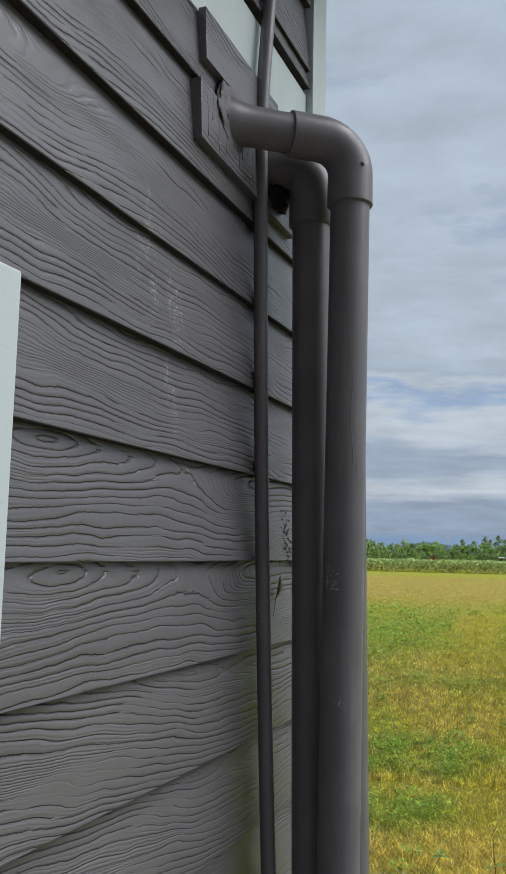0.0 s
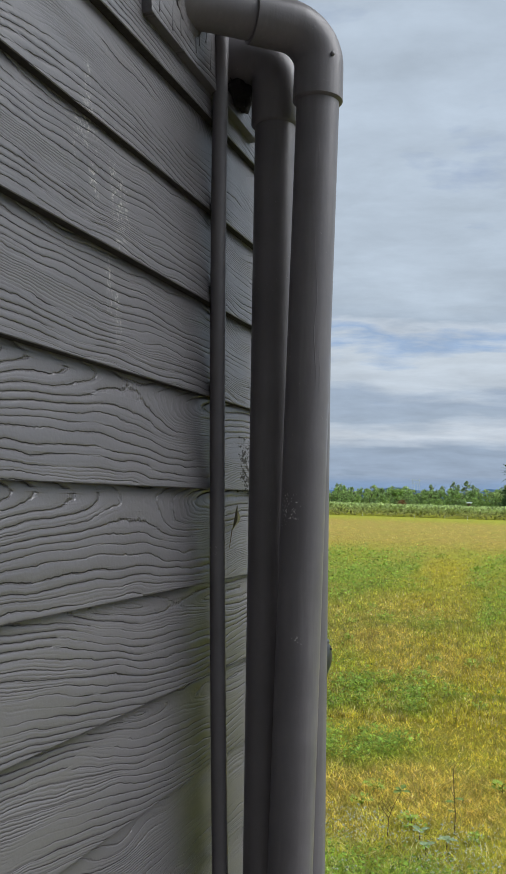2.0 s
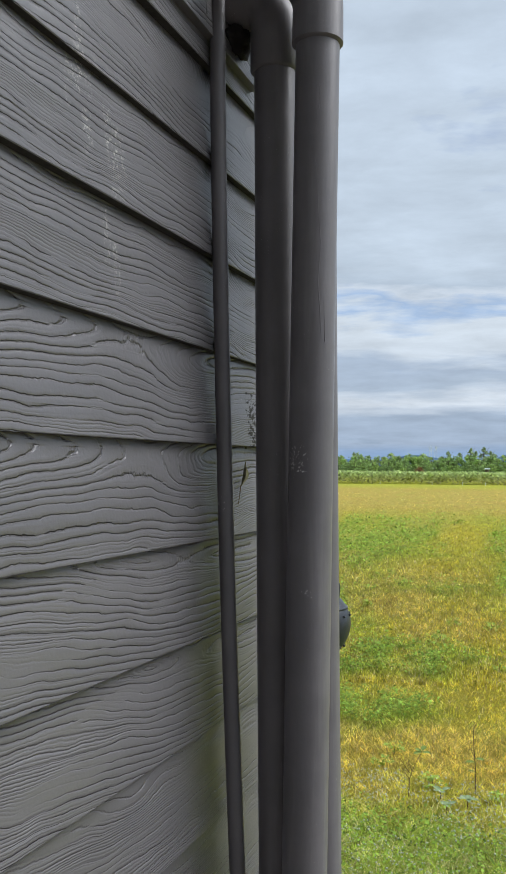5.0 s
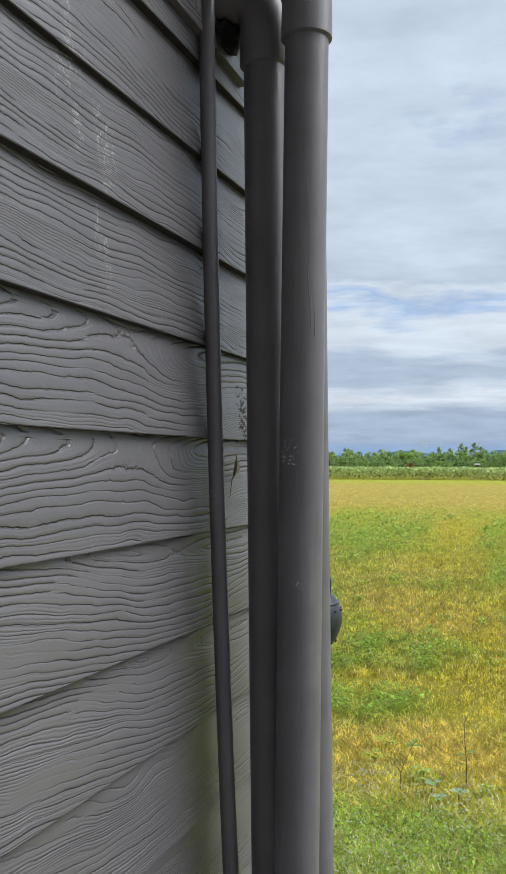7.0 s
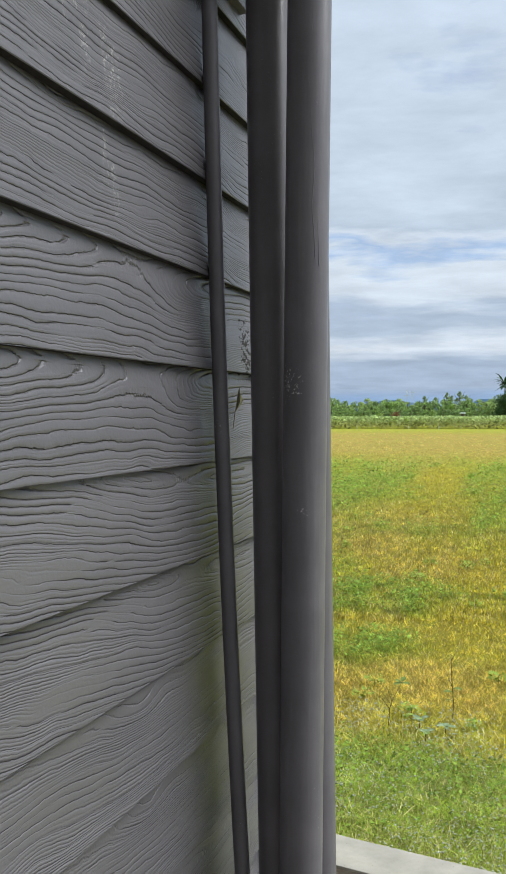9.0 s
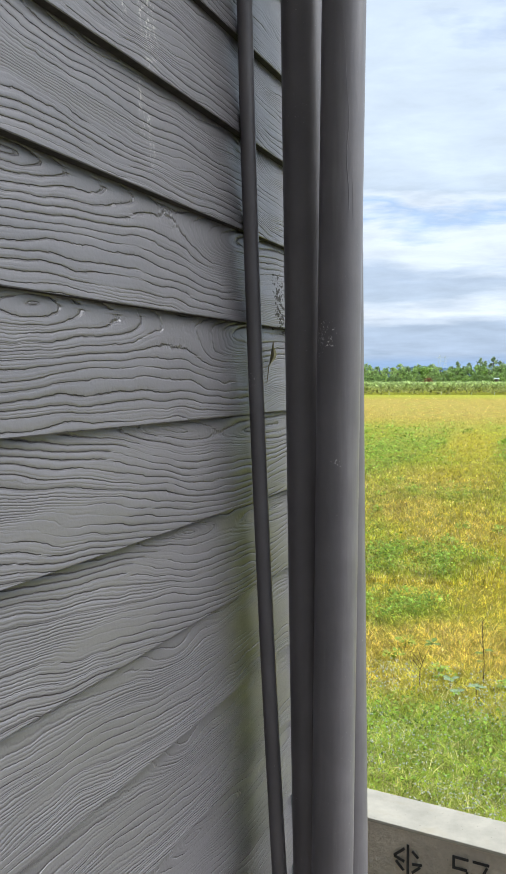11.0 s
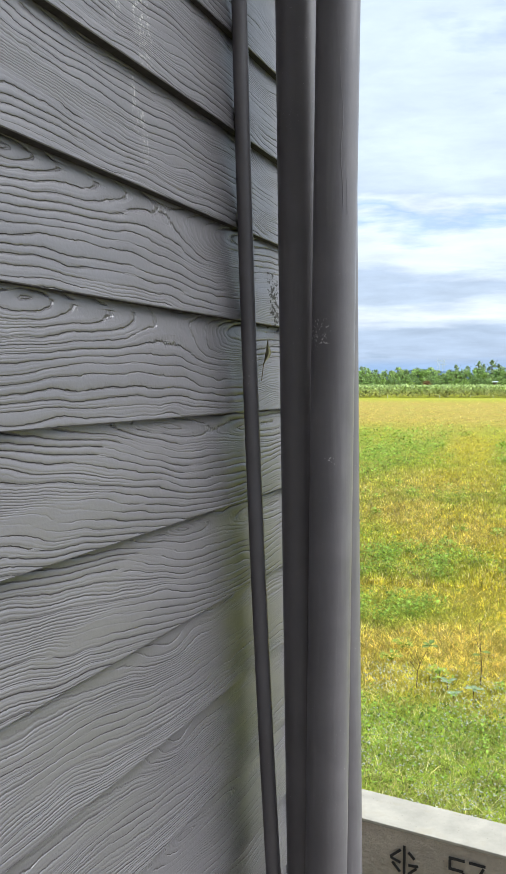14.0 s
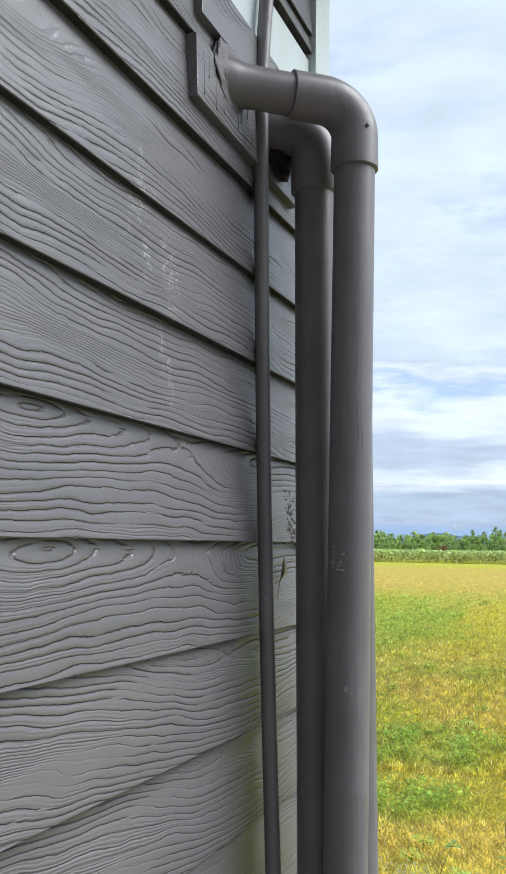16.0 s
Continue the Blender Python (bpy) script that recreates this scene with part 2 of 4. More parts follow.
    m.bump(h, 1.0, 0.0023)
    return m.m


def pipe_paint(name, base, rough=0.38):
    m = Mat(name, base, rough)
    c = m.coord(world=True)
    dirt = m.noise(c, 9.0, 6.0, 0.62)
    col = m.mix(m.grey(dirt, 0.35, 0.7), tuple(v * 0.86 for v in base), tuple(v * 1.12 for v in base))
    runs = m.noise(m.coord((60, 60, 4.0), world=True), 1.0, 4.0, 0.6)
    col = m.mix(m.math("MULTIPLY", m.grey(runs, 0.56, 0.72), 0.25), col, (0.30, 0.29, 0.28))
    specks = m.math("MULTIPLY", m.grey(m.noise(c, 420.0, 2.0, 0.6), 0.715, 0.74), m.grey(m.noise(c, 14.0, 2.0), 0.57, 0.62))
    col = m.mix(specks, col, (0.55, 0.54, 0.52))
    # chipped spots where something has knocked the pipes
    for px, py, pz, pr in ((0.137, 0.075, 1.772, 0.030), (0.160, 0.070, 1.60, 0.010), (0.020, 0.094, 1.712, 0.018)):
        dn = m.n("ShaderNodeVectorMath")
        dn.operation = "DISTANCE"
        m.l(c, dn.inputs[0])
        dn.inputs[1].default_value = (px, py, pz)
        near = m.grey(dn.outputs["Value"], 0.1 * pr, pr, 0.12, 0.0)
        chip = m.grey(m.math("ADD", m.noise(c, 330.0, 3.0, 0.6), near), 0.68, 0.71)
        col = m.mix(m.math("MULTIPLY", chip, m.grey(near, 0.0, 0.02)), col, (0.72, 0.70, 0.67))
    m.color(col)
    m.rough(m.grey(m.noise(c, 30.0, 4.0), 0.3, 0.7, rough - 0.07, rough + 0.12))
    h = m.math("ADD", m.noise(m.coord((160, 160, 22), world=True), 1.0, 3.0), m.math("MULTIPLY", m.noise(c, 260.0, 3.0), 0.4))
    m.bump(h, 0.22, 0.0012)
    return m.m


def white_paint(name, base=(0.66, 0.73, 0.735)):
    m = Mat(name, base, 0.4)
    c = m.coord(world=True)
    d = m.noise(m.coord((8, 8, 2.0), world=True), 1.0, 6.0, 0.6)
    col = m.mix(m.grey(d, 0.4, 0.75, 0, 0.5), base, (0.58, 0.62, 0.56))
    m.color(col)
    m.bump(m.noise(m.coord((90, 12, 300), world=True), 1.0, 3.0), 0.25, 0.001)
    return m.m


def concrete(name, base, top=False):
    m = Mat(name, base, 0.85)
    c = m.coord(world=True)
    a = m.noise(c, 7.0, 6.0, 0.65)
    col = m.mix(m.grey(a, 0.3, 0.72), tuple(v * 0.72 for v in base), tuple(v * 1.1 for v in base))
    pits = m.grey(m.noise(c, 110.0 if top else 130.0, 2.0, 0.5), 0.70 if top else 0.69, 0.74 if top else 0.76)
    col = m.mix(m.math("MULTIPLY", pits, 0.6), col, (0.16, 0.14, 0.12))
    blot = m.grey(m.noise(c, 16.0, 3.0, 0.6), 0.56, 0.74)
    col = m.mix(m.math("MULTIPLY", blot, 0.4), col, (0.42, 0.36, 0.24))
    m.color(col)
    h = m.math("ADD", m.math("MULTIPLY", m.noise(c, 110.0, 5.0, 0.7), 1.0 if not top else 0.12), m.math("MULTIPLY", pits, -0.5))
    m.bump(h, 1.0, 0.004 if top else 0.012)
    return m.m


def plain(name, base, rough=0.6, metal=0.0, scale=60.0, amount=0.2, bump=0.15):
    m = Mat(name, base, rough, metal)
    c = m.coord(world=True)
    a = m.noise(c, scale, 5.0, 0.6)
    m.color(m.mix(m.grey(a, 0.3, 0.7), tuple(v * (1 - amount) for v in base), tuple(min(1, v * (1 + amount)) for v in base)))
    m.bump(m.noise(c, scale * 3, 3.0), bump, 0.002)
    return m.m


def leafy(name, trans=0.35, rough=0.55, vary=0.45):
    """Leaves and blades: colour from the mesh's own tint, varied piece by piece."""
    m = Mat(name, (0.1, 0.15, 0.03), rough)
    at = m.n("ShaderNodeAttribute")
    at.attribute_name = "tint"
    ri = m.n("ShaderNodeNewGeometry").outputs["Random Per Island"]
    k = m.grey(ri, 0.0, 1.0, 1 - vary, 1 + vary)
    cb = m.n("ShaderNodeCombineColor")
    for i in range(3):
        m.l(k, cb.inputs[i])
    col = m.mix(1.0, at.outputs["Color"], cb.outputs[0], "MULTIPLY")
    m.color(col)
    m.b.inputs["Specular IOR Level"].default_value = 0.2
    tr = m.n("ShaderNodeBsdfTranslucent")
    m.l(col, tr.inputs[0])
    ms = m.n("ShaderNodeMixShader")
    ms.inputs[0].default_value = trans
    m.l(m.b.outputs[0], ms.inputs[1])
    m.l(tr.outputs[0], ms.inputs[2])
    m.l(ms.outputs[0], m.nt.nodes["Material Output"].inputs[0])
    return m.m


M_SIDING = siding_paint("grey_siding_paint", PAINT)
M_PATCH = siding_paint("grey_patch_paint", PAINT, False)
# near-black: edge grime plus the shade under each lap, in one colour
M_EDGE = plain("grimy_shaded_board_edge", (0.034, 0.030, 0.029), 0.85, 0, 55, 0.5, 0.5)
M_CUT = plain("grey_painted_cut_end", PAINT, 0.5, 0, 90, 0.2, 0.3)
M_PIPE = pipe_paint("grey_pipe_paint", (0.182, 0.171, 0.177), 0.38)
M_WHITE = white_paint("white_trim_paint")
M_CAP = white_paint("greenish_cap_paint", (0.50, 0.60, 0.44))
M_CORE = plain("wall_core", (0.12, 0.115, 0.11), 0.9)
M_CONC = concrete("rough_concrete", (0.78, 0.69, 0.55))
M_CONCTOP = concrete("smooth_concrete", (0.50, 0.465, 0.375), True)
M_MARK = plain("black_stencil_paint", (0.035, 0.033, 0.03), 0.85, 0, 160, 0.7, 0.6)
M_TUB = plain("black_plastic", (0.035, 0.04, 0.05), 0.32, 0.0, 30, 0.25, 0.05)
M_SEAL = plain("painted_sealant", (0.145, 0.133, 0.138), 0.62, 0, 90, 0.25, 0.6)
M_BARK = plain("bark", (0.12, 0.10, 0.075), 0.9, 0, 14)
M_STEM = plain("dry_stem", (0.13, 0.085, 0.04), 0.8)
M_LEAF = leafy("leaf", 0.4, 0.8)
M_GRASS = leafy("grass_blade", 0.42, 0.8, 0.55)
M_FLOWER = plain("white_petal", (0.58, 0.60, 0.46), 0.8, 0, 150, 0.35)
# the hills' blue is distance haze put into the base colour
M_HILL = plain("hazed_far_hill", (0.20, 0.34, 0.74), 1.0, 0, 0.004, 0.2, 0.0)


# ---- mesh helpers ----
def part(name, bm, material, parent=None, label="", smooth=False):
    me = bpy.data.meshes.new(name)
    bm.to_mesh(me)
    bm.free()
    me.materials.append(material)
    if smooth:
        me.polygons.foreach_set("use_smooth", [True] * len(me.polygons))
    ob = new(name, me)
    if parent is not None:
        ob.parent = parent
    if label:
        tagged(ob, label)
    return ob


def thing(name, label, category, place=(0, 0, 0), group="", kind=""):
    ob = new(name)
    ob.location = place
    return tagged(ob, label, category, group, kind)


def box(x0, x1, y0, y1, z0, z1, bevel=0.0, cuts=0):
    bm = bmesh.new()
    bmesh.ops.create_cube(bm, size=1.0)
    bmesh.ops.scale(bm, vec=(x1 - x0, y1 - y0, z1 - z0), verts=bm.verts)
    bmesh.ops.translate(bm, vec=((x0 + x1) / 2, (y0 + y1) / 2, (z0 + z1) / 2), verts=bm.verts)
    if bevel:
        bmesh.ops.bevel(bm, geom=bm.edges[:], offset=bevel, segments=2, affect="EDGES", profile=0.6)
    return bm


def tube(points, radii, sides=40, caps=True):
    """A round bar through points, with a radius at each."""
    bm = bmesh.new()
    pts = [Vector(p) for p in points]
    rings = []
    ref = Vector((0.0, 1.0, 0.0))
    for i, p in enumerate(pts):
        a = pts[max(0, i - 1)]
        b = pts[min(len(pts) - 1, i + 1)]
        if (b - a).length < 1e-7:
            a = pts[max(0, i - 2)]
            b = pts[min(len(pts) - 1, i + 2)]
        t = (b - a).normalized()
        u = (ref - t * ref.dot(t)).normalized()
        v = t.cross(u)
        ref = u
        rings.append([bm.verts.new(p + (u * math.cos(k) + v * math.sin(k)) * radii[i]) for k in (2 * math.pi * s / sides for s in range(sides))])
    for r0, r1 in zip(rings, rings[1:]):
        for s in range(sides):
            bm.faces.new((r0[s], r0[(s + 1) % sides], r1[(s + 1) % sides], r1[s]))
    if caps:
        bm.faces.new(rings[0][::-1])
        bm.faces.new(rings[-1])
    bmesh.ops.recalc_face_normals(bm, faces=bm.faces)
    return bm


def smooth_by_angle(ob, deg=40):
    me = ob.data
    me.polygons.foreach_set("use_smooth", [True] * len(me.polygons))
    me.set_sharp_from_angle(angle=radians(deg))
    return ob


def mesh_arrays(name, verts, faces, tints, material):
    """One mesh of many small faces, all with the same corner count; tints: a colour for each vertex."""
    verts = np.asarray(verts, np.float32)
    faces = np.asarray(faces, np.int32)
    me = bpy.data.meshes.new(name)
    k = faces.shape[1]
    me.vertices.add(len(verts))
    me.vertices.foreach_set("co", verts.ravel())
    me.loops.add(faces.size)
    me.loops.foreach_set("vertex_index", faces.ravel())
    me.polygons.add(len(faces))
    me.polygons.foreach_set("loop_start", np.arange(0, faces.size, k, dtype=np.int32))
    me.polygons.foreach_set("loop_total", np.full(len(faces), k, np.int32))
    me.update(calc_edges=True)
    at = me.color_attributes.new("tint", "FLOAT_COLOR", "POINT")
    at.data.foreach_set("color", np.c_[np.asarray(tints, np.float32), np.ones(len(verts), np.float32)].ravel())
    me.materials.append(material)
    return me


# ---- the house wall ----
CORNER = 0.338          # where the boards meet the corner trim
FRONT, BACK = -3.2, -6.0

wall = tagged(part("wall_east", box(-0.16, -0.008, FRONT, 0.40, -0.05, 3.55), M_CORE), "house wall clad in grey wood-grain lap boards", "wall", kind="structure")
tagged(part("wall_north", box(BACK, -0.162, 0.28, 0.40, -0.05, 3.55), M_SIDING), "grey end wall of the house", "wall", kind="structure")
tagged(part("wall_south", box(BACK, -0.162, FRONT, FRONT + 0.15, -0.05, 3.55), M_SIDING), "grey end wall of the house", "wall", kind="structure")
tagged(part("wall_west", box(BACK - 0.15, BACK - 0.002, FRONT, 0.40, -0.05, 3.55), M_SIDING), "grey rear wall of the house", "wall", kind="structure")
tagged(part("ceiling", box(BACK - 0.15, -0.202, FRONT, 0.40, 3.552, 3.70), M_CORE), "flat top closing the house", "ceiling", kind="structure")


# eaves out of view, added to cut the overhead sky on wall and pipes
tagged(part("overhang_light_block", box(-0.20, 0.46, FRONT, 0.60, 3.16, 3.30), M_CORE), "unseen plain eaves added above the wall to cut sky light", "eaves", kind="structure")
# unseen wall, added only to keep southern sky light off the pipes
tagged(part("wall_wing", box(-0.16, 3.8, FRONT + 0.6, FRONT + 0.75, -0.05, 6.0), M_SIDING), "unseen grey wall added behind the camera to block sky light", "wall", kind="structure")


def lap_board(z0, height=LAP, y0=FRONT, y1=CORNER - 0.003, seed=0):
    """A lap board: leaning face, square lower edge, slightly uneven along its length."""
    rng = random.Random(seed)
    bm = bmesh.new()
    n = 36
    rows = []
    ph = rng.uniform(0, 6)
    for i in range(n + 1):
        y = y0 + (y1 - y0) * i / n
        d = 0.0012 * math.sin(2.1 * y + ph) + 0.0005 * math.sin(7.3 * y + 2 * ph)
        zz = z0 + 0.0006 * math.sin(1.7 * y + ph * 1.3)
        prof = ((-0.0010, zz + 0.002), (-0.0008, zz), (0.0126, zz), (0.0136, zz + 0.0010), (0.0135, zz + 0.003), (-0.0003, z0 + height + 0.020), (-0.0065, z0 + height + 0.020))
        rows.append([bm.verts.new((x + d, y, z)) for x, z in prof])
    for a, b in zip(rows, rows[1:]):
        for k in range(len(a) - 1):
            bm.faces.new((a[k], b[k], b[k + 1], a[k + 1]))
    for r in (rows[0], rows[-1]):
        bm.faces.new(r)
    bmesh.ops.recalc_face_normals(bm, faces=bm.faces)
    return bm


def grime_and_shade_edge(ob):
    """The raw lower edge of a board: dirt, with the lap's shade in its colour."""
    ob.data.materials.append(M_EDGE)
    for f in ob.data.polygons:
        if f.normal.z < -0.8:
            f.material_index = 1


k = -14
while LAP_A + k * LAP < 3.5:
    z = LAP_A + k * LAP
    if k == 5:
        k += 1
        continue
    grime_and_shade_edge(part("lap_board", lap_board(z, seed=k + 50), M_SIDING, wall))
    k += 1

# white band with its moulding, over the pipe entry
band = tagged(part("trim_band", box(-0.004, 0.007, FRONT, CORNER - 0.003, 2.556, 2.672, 0.0015), M_WHITE), "white painted horizontal trim board across the grey siding", "trim", kind="structure")
part("moulding", tube([(0.008, FRONT, 2.676), (0.008, CORNER - 0.003, 2.676)], [0.0075, 0.0075], 12), M_CAP, band, "mildewed greenish moulding strip")
grime_and_shade_edge(part("lap_board", lap_board(2.684, 0.04, seed=3), M_SIDING, wall))

# corner trim
corner = tagged(part("trim_corner", box(-0.006, 0.020, CORNER, 0.418, -0.03, 3.55, 0.002), M_WHITE), "white painted corner board at the end of the siding", "trim", kind="structure")
part("return_board", box(-0.10, -0.0062, 0.402, 0.4175, -0.03, 3.55, 0.002), M_WHITE, corner)

# white casing beside the boards
casing = tagged(part("trim_casing", box(-0.004, 0.026, -0.62, -0.511, 0.9, 2.059, 0.003), M_WHITE), "white painted upright casing board on the siding", "trim", kind="structure")


# ---- pipe entry: patch boards and sealant ----
def patch(y0, y1, z0, z1, x0, x1, skew=0.0):
    bm = box(x0, x1, y0, y1, z0, z1, 0.0012)
    for v in bm.verts:
        v.co.z += skew * (v.co.y - y0)
        if v.co.x > (x0 + x1) / 2:
            v.co.x += 0.004 * (1 - (v.co.z - z0) / (z1 - z0))
    return bm


low_patch = part("patch_board", patch(-0.140, 0.237, 2.364, 2.452, 0.002, 0.0185, -0.03), M_PATCH)
tagged(low_patch, "grey painted offcut board screwed over the pipe entry", "board", "patch boards")
top_patch = part("patch_board", patch(-0.130, 0.16, 2.484, 2.562, 0.002, 0.0175, 0.0), M_PATCH)
tagged(top_patch, "grey painted offcut board under the white trim band", "board", "patch boards")


rng = random.Random(12)
for ob in (low_patch, top_patch):
    ob.data.materials.append(M_CUT)
    for f in ob.data.polygons:
        if abs(f.normal.y) > 0.6:
            f.material_index = 1
for i in range(9):
    y = -0.120 + 0.021 * i + rng.uniform(-0.005, 0.005)
    z = 2.448 - rng.uniform(0.0, 0.02)
    end = max(2.370, z - rng.uniform(0.02, 0.08))
    drip = []
    for j in range(6):
        f = j / 5
        zz = z + (end - z) * f
        drip.append((0.0185 + 0.004 * (2.452 - zz) / 0.088 - 0.0001, y + 0.0022 * math.sin(3 * f + i), zz))
    part("paint_drip", tube(drip, [0.0005, 0.0007, 0.0006, 0.0006, 0.0009, 0.0013], 6), M_CUT, low_patch, smooth=True)


def blob(center, size, seed, sub=3):
    bm = bmesh.new()
    bmesh.ops.create_icosphere(bm, subdivisions=sub, radius=1.0)
    for v in bm.verts:
        n = noise.noise(v.co * 2.2 + Vector((seed, 0, 0))) * 0.35 + noise.noise(v.co * 6 + Vector((0, seed, 0))) * 0.18
        v.co *= 1 + n
        v.co = Vector((v.co.x * size[0], v.co.y * size[1], v.co.z * size[2])) + Vector(center)
    return bm


tagged(part("sealant", blob((0.0190, -0.032, 2.446), (0.0055, 0.052, 0.042), 2.0, 4), M_SEAL, smooth=True), "lumpy grey-painted sealant round the pipe entry", "sealant")


# foam lump whose near-black colour stands in for shade below the arm
M_FOAM_SHADE = plain("shade_dark_foam", (0.022, 0.019, 0.018), 0.95, 0, 70, 0.4, 0.8)
tagged(part("foam_shade_fill", blob((0.020, 0.146, 2.392), (0.022, 0.034, 0.024), 7.0, 4), M_FOAM_SHADE, smooth=True), "ragged foam round a pipe, near-black in place of the shade there", "sealant")


# ---- pipes ----
def bend(a, corner_pt, b, radius, n=14):
    """Points from a through a rounded corner to b."""
    a, c, b = Vector(a), Vector(corner_pt), Vector(b)
    u, v = (a - c).normalized(), (b - c).normalized()
    ang = u.angle(v)
    t = radius / math.tan(ang / 2)
    centre = c + (u + v).normalized() * (radius / math.sin(ang / 2))
    p0, p1 = c + u * t, c + v * t
    r0, r1 = p0 - centre, p1 - centre
    out = [a]
    tot = r0.angle(r1)
    for i in range(n + 1):
        f = i / n
        out.append(centre + (r0 * math.sin((1 - f) * tot) + r1 * math.sin(f * tot)) / math.sin(tot))
    out.append(b)
    return out


def downpipe(label, foot, slope, entry, z_arm, z_socket, r, joint=0.56, rb=0.052):
    """A drain pipe that leaves the wall, turns in an elbow and runs down. foot: its axis at z = 1.8; slope: its lean in x."""
    x, y = foot
    ax = lambda z: x + slope * (z - 1.8)
    ob = thing("drain_pipe", label, "pipe", (ax(0.0), y, 0.0), "drain pipes")
    base = Vector((ax(0.0), y, 0.0))
    rel = lambda p: Vector(p) - base
    corner_pt = (ax(z_arm), y, z_arm)
    start = Vector((-0.02, entry, z_arm + 0.004))
    way = Vector(corner_pt) - start
    j = start + way * joint
    # straight run down, a little uneven
    pts, rad = [], []
    for i in range(25):
        z = 0.02 + (z_socket + 0.02 - 0.02) * i / 24
        pts.append(rel((ax(z) + 0.0005 * math.sin(3 * z), y, z)))
        rad.append(r)
    smooth_by_angle(part("riser", tube(pts, rad, 48), M_PIPE, ob))
    smooth_by_angle(part("arm", tube([rel(start + way * f) for f in (0.0, 0.15, 0.19, 0.23, 0.28, 0.34)] + [rel(j + way * 0.05)], [r * 1.34, r * 1.24, r * 1.15, r * 1.08, r * 1.03, r, r], 48), M_PIPE, ob))
    s = r + 0.0045
    path = [rel(p) for p in bend(j, corner_pt, (ax(z_socket), y, z_socket), rb)]
    path = [path[0], path[0] + (path[1] - path[0]) * 0.02] + path[1:-1] + [path[-1] + (path[-2] - path[-1]) * 0.06, path[-1]]
    rr = [r + 0.0005, s] + [s] * (len(path) - 4) + [s + 0.0006, r + 0.0005]
    smooth_by_angle(part("elbow", tube(path, rr, 48), M_PIPE, ob, "painted elbow fitting with a socket rim"), 50)
    return ob


downpipe("dark grey painted plastic drain pipe with an elbow", (0.1554, 0.1005), 0.0104, -0.045, 2.440, 2.338, 0.030)
downpipe("dark grey painted plastic drain pipe standing close to the siding", (0.0934, 0.139), -0.015, 0.126, 2.432, 2.328, 0.030, 0.26, 0.038)
downpipe("dark grey painted plastic drain pipe at the corner board", (0.1225, 0.240), -0.0130, 0.225, 2.44, 2.352, 0.030, 0.5)


def conduit_x(z):
    d = z - 1.8
    return 0.0264 - 0.0347 * d + 0.0151 * d * d


cond = thing("conduit", "thin grey painted conduit running up the siding", "pipe", (conduit_x(0.0), 0.104, 0.0))
pts = []
for i in range(50):
    z = 0.0 + 3.3 * i / 49
    x = conduit_x(min(z, 2.5)) + max(0, z - 2.5) * 0.05
    d = max(0.0, (0.0240 - x) / 0.4)
    pts.append(Vector((x + 0.4 * d, 0.104 - d, z)) - cond.location)
for name, run in (("lower_run", pts[:39]), ("upper_run", pts[38:])):
    smooth_by_angle(part(name, tube(run, [0.011] * len(run), 28), M_PIPE, cond))

# paint runs, a nub on the elbow
main = bpy.data.objects["drain_pipe"]
for a0, a1, z0, z1 in ((-80, -52, 2.31, 1.94), (-64, -70, 2.30, 2.24), (-44, -40, 1.985, 1.93)):
    pr = []
    for i in range(22):
        f = i / 21
        z = z0 + (z1 - z0) * f
        a = radians(a0 + (a1 - a0) * f + 3.5 * math.sin(34 * z) + 2 * math.sin(71 * z))
        xx = 0.1554 + 0.0104 * (z - 1.8)
        pr.append(Vector((xx + 0.0296 * math.cos(a), 0.1005 + 0.0296 * math.sin(a), z)) - main.location)
    smooth_by_angle(part("paint_run", tube(pr, [0.0004 + 0.0003 * (i / 21) for i in range(22)], 8), M_PIPE, main))
bm = bmesh.new()
bmesh.ops.create_uvsphere(bm, u_segments=10, v_segments=8, radius=0.0032)
bmesh.ops.translate(bm, vec=Vector((0.1875, 0.0770, 2.395)) - main.location, verts=bm.verts)
part("nub", bm, M_PIPE, main, smooth=True)

bm = bmesh.new()
for sgn, (ox, oy) in ((1, (0.0045, 0.0120)), (-1, (0.0075, -0.0080))):
    rows = ((0.0, 0.04), (0.005, 0.35), (0.011, 0.85), (0.017, 1.0), (0.023, 0.7), (0.029, 0.25), (0.037, 0.02))
    vs = [bm.verts.new((0.0125 + ox * q + 0.06 * p, 0.205 + oy * q + 0.30 * p, 1.735 + p)) for p, q in rows]
    ws = [bm.verts.new((0.0115 + 0.06 * p, 0.205 + 0.30 * p, 1.735 + p)) for p, q in rows]
    for i in range(len(rows) - 1):
        bm.faces.new((vs[i], vs[i + 1], ws[i + 1], ws[i]))
leaf = tagged(part("dry_leaf", bm, plain("olive_dry_leaf", (0.27, 0.25, 0.12), 0.6, 0, 120, 0.5)), "small dry olive-brown leaf stuck to the siding", "leaf")
part("stem", tube([(0.0115, 0.205, 1.736), (0.0118, 0.200, 1.722), (0.0114, 0.196, 1.708)], [0.0007, 0.0006, 0.0005], 6), M_STEM, leaf)

# ---- kerb of concrete with stencilled marks ----
KERB_Z = 0.30
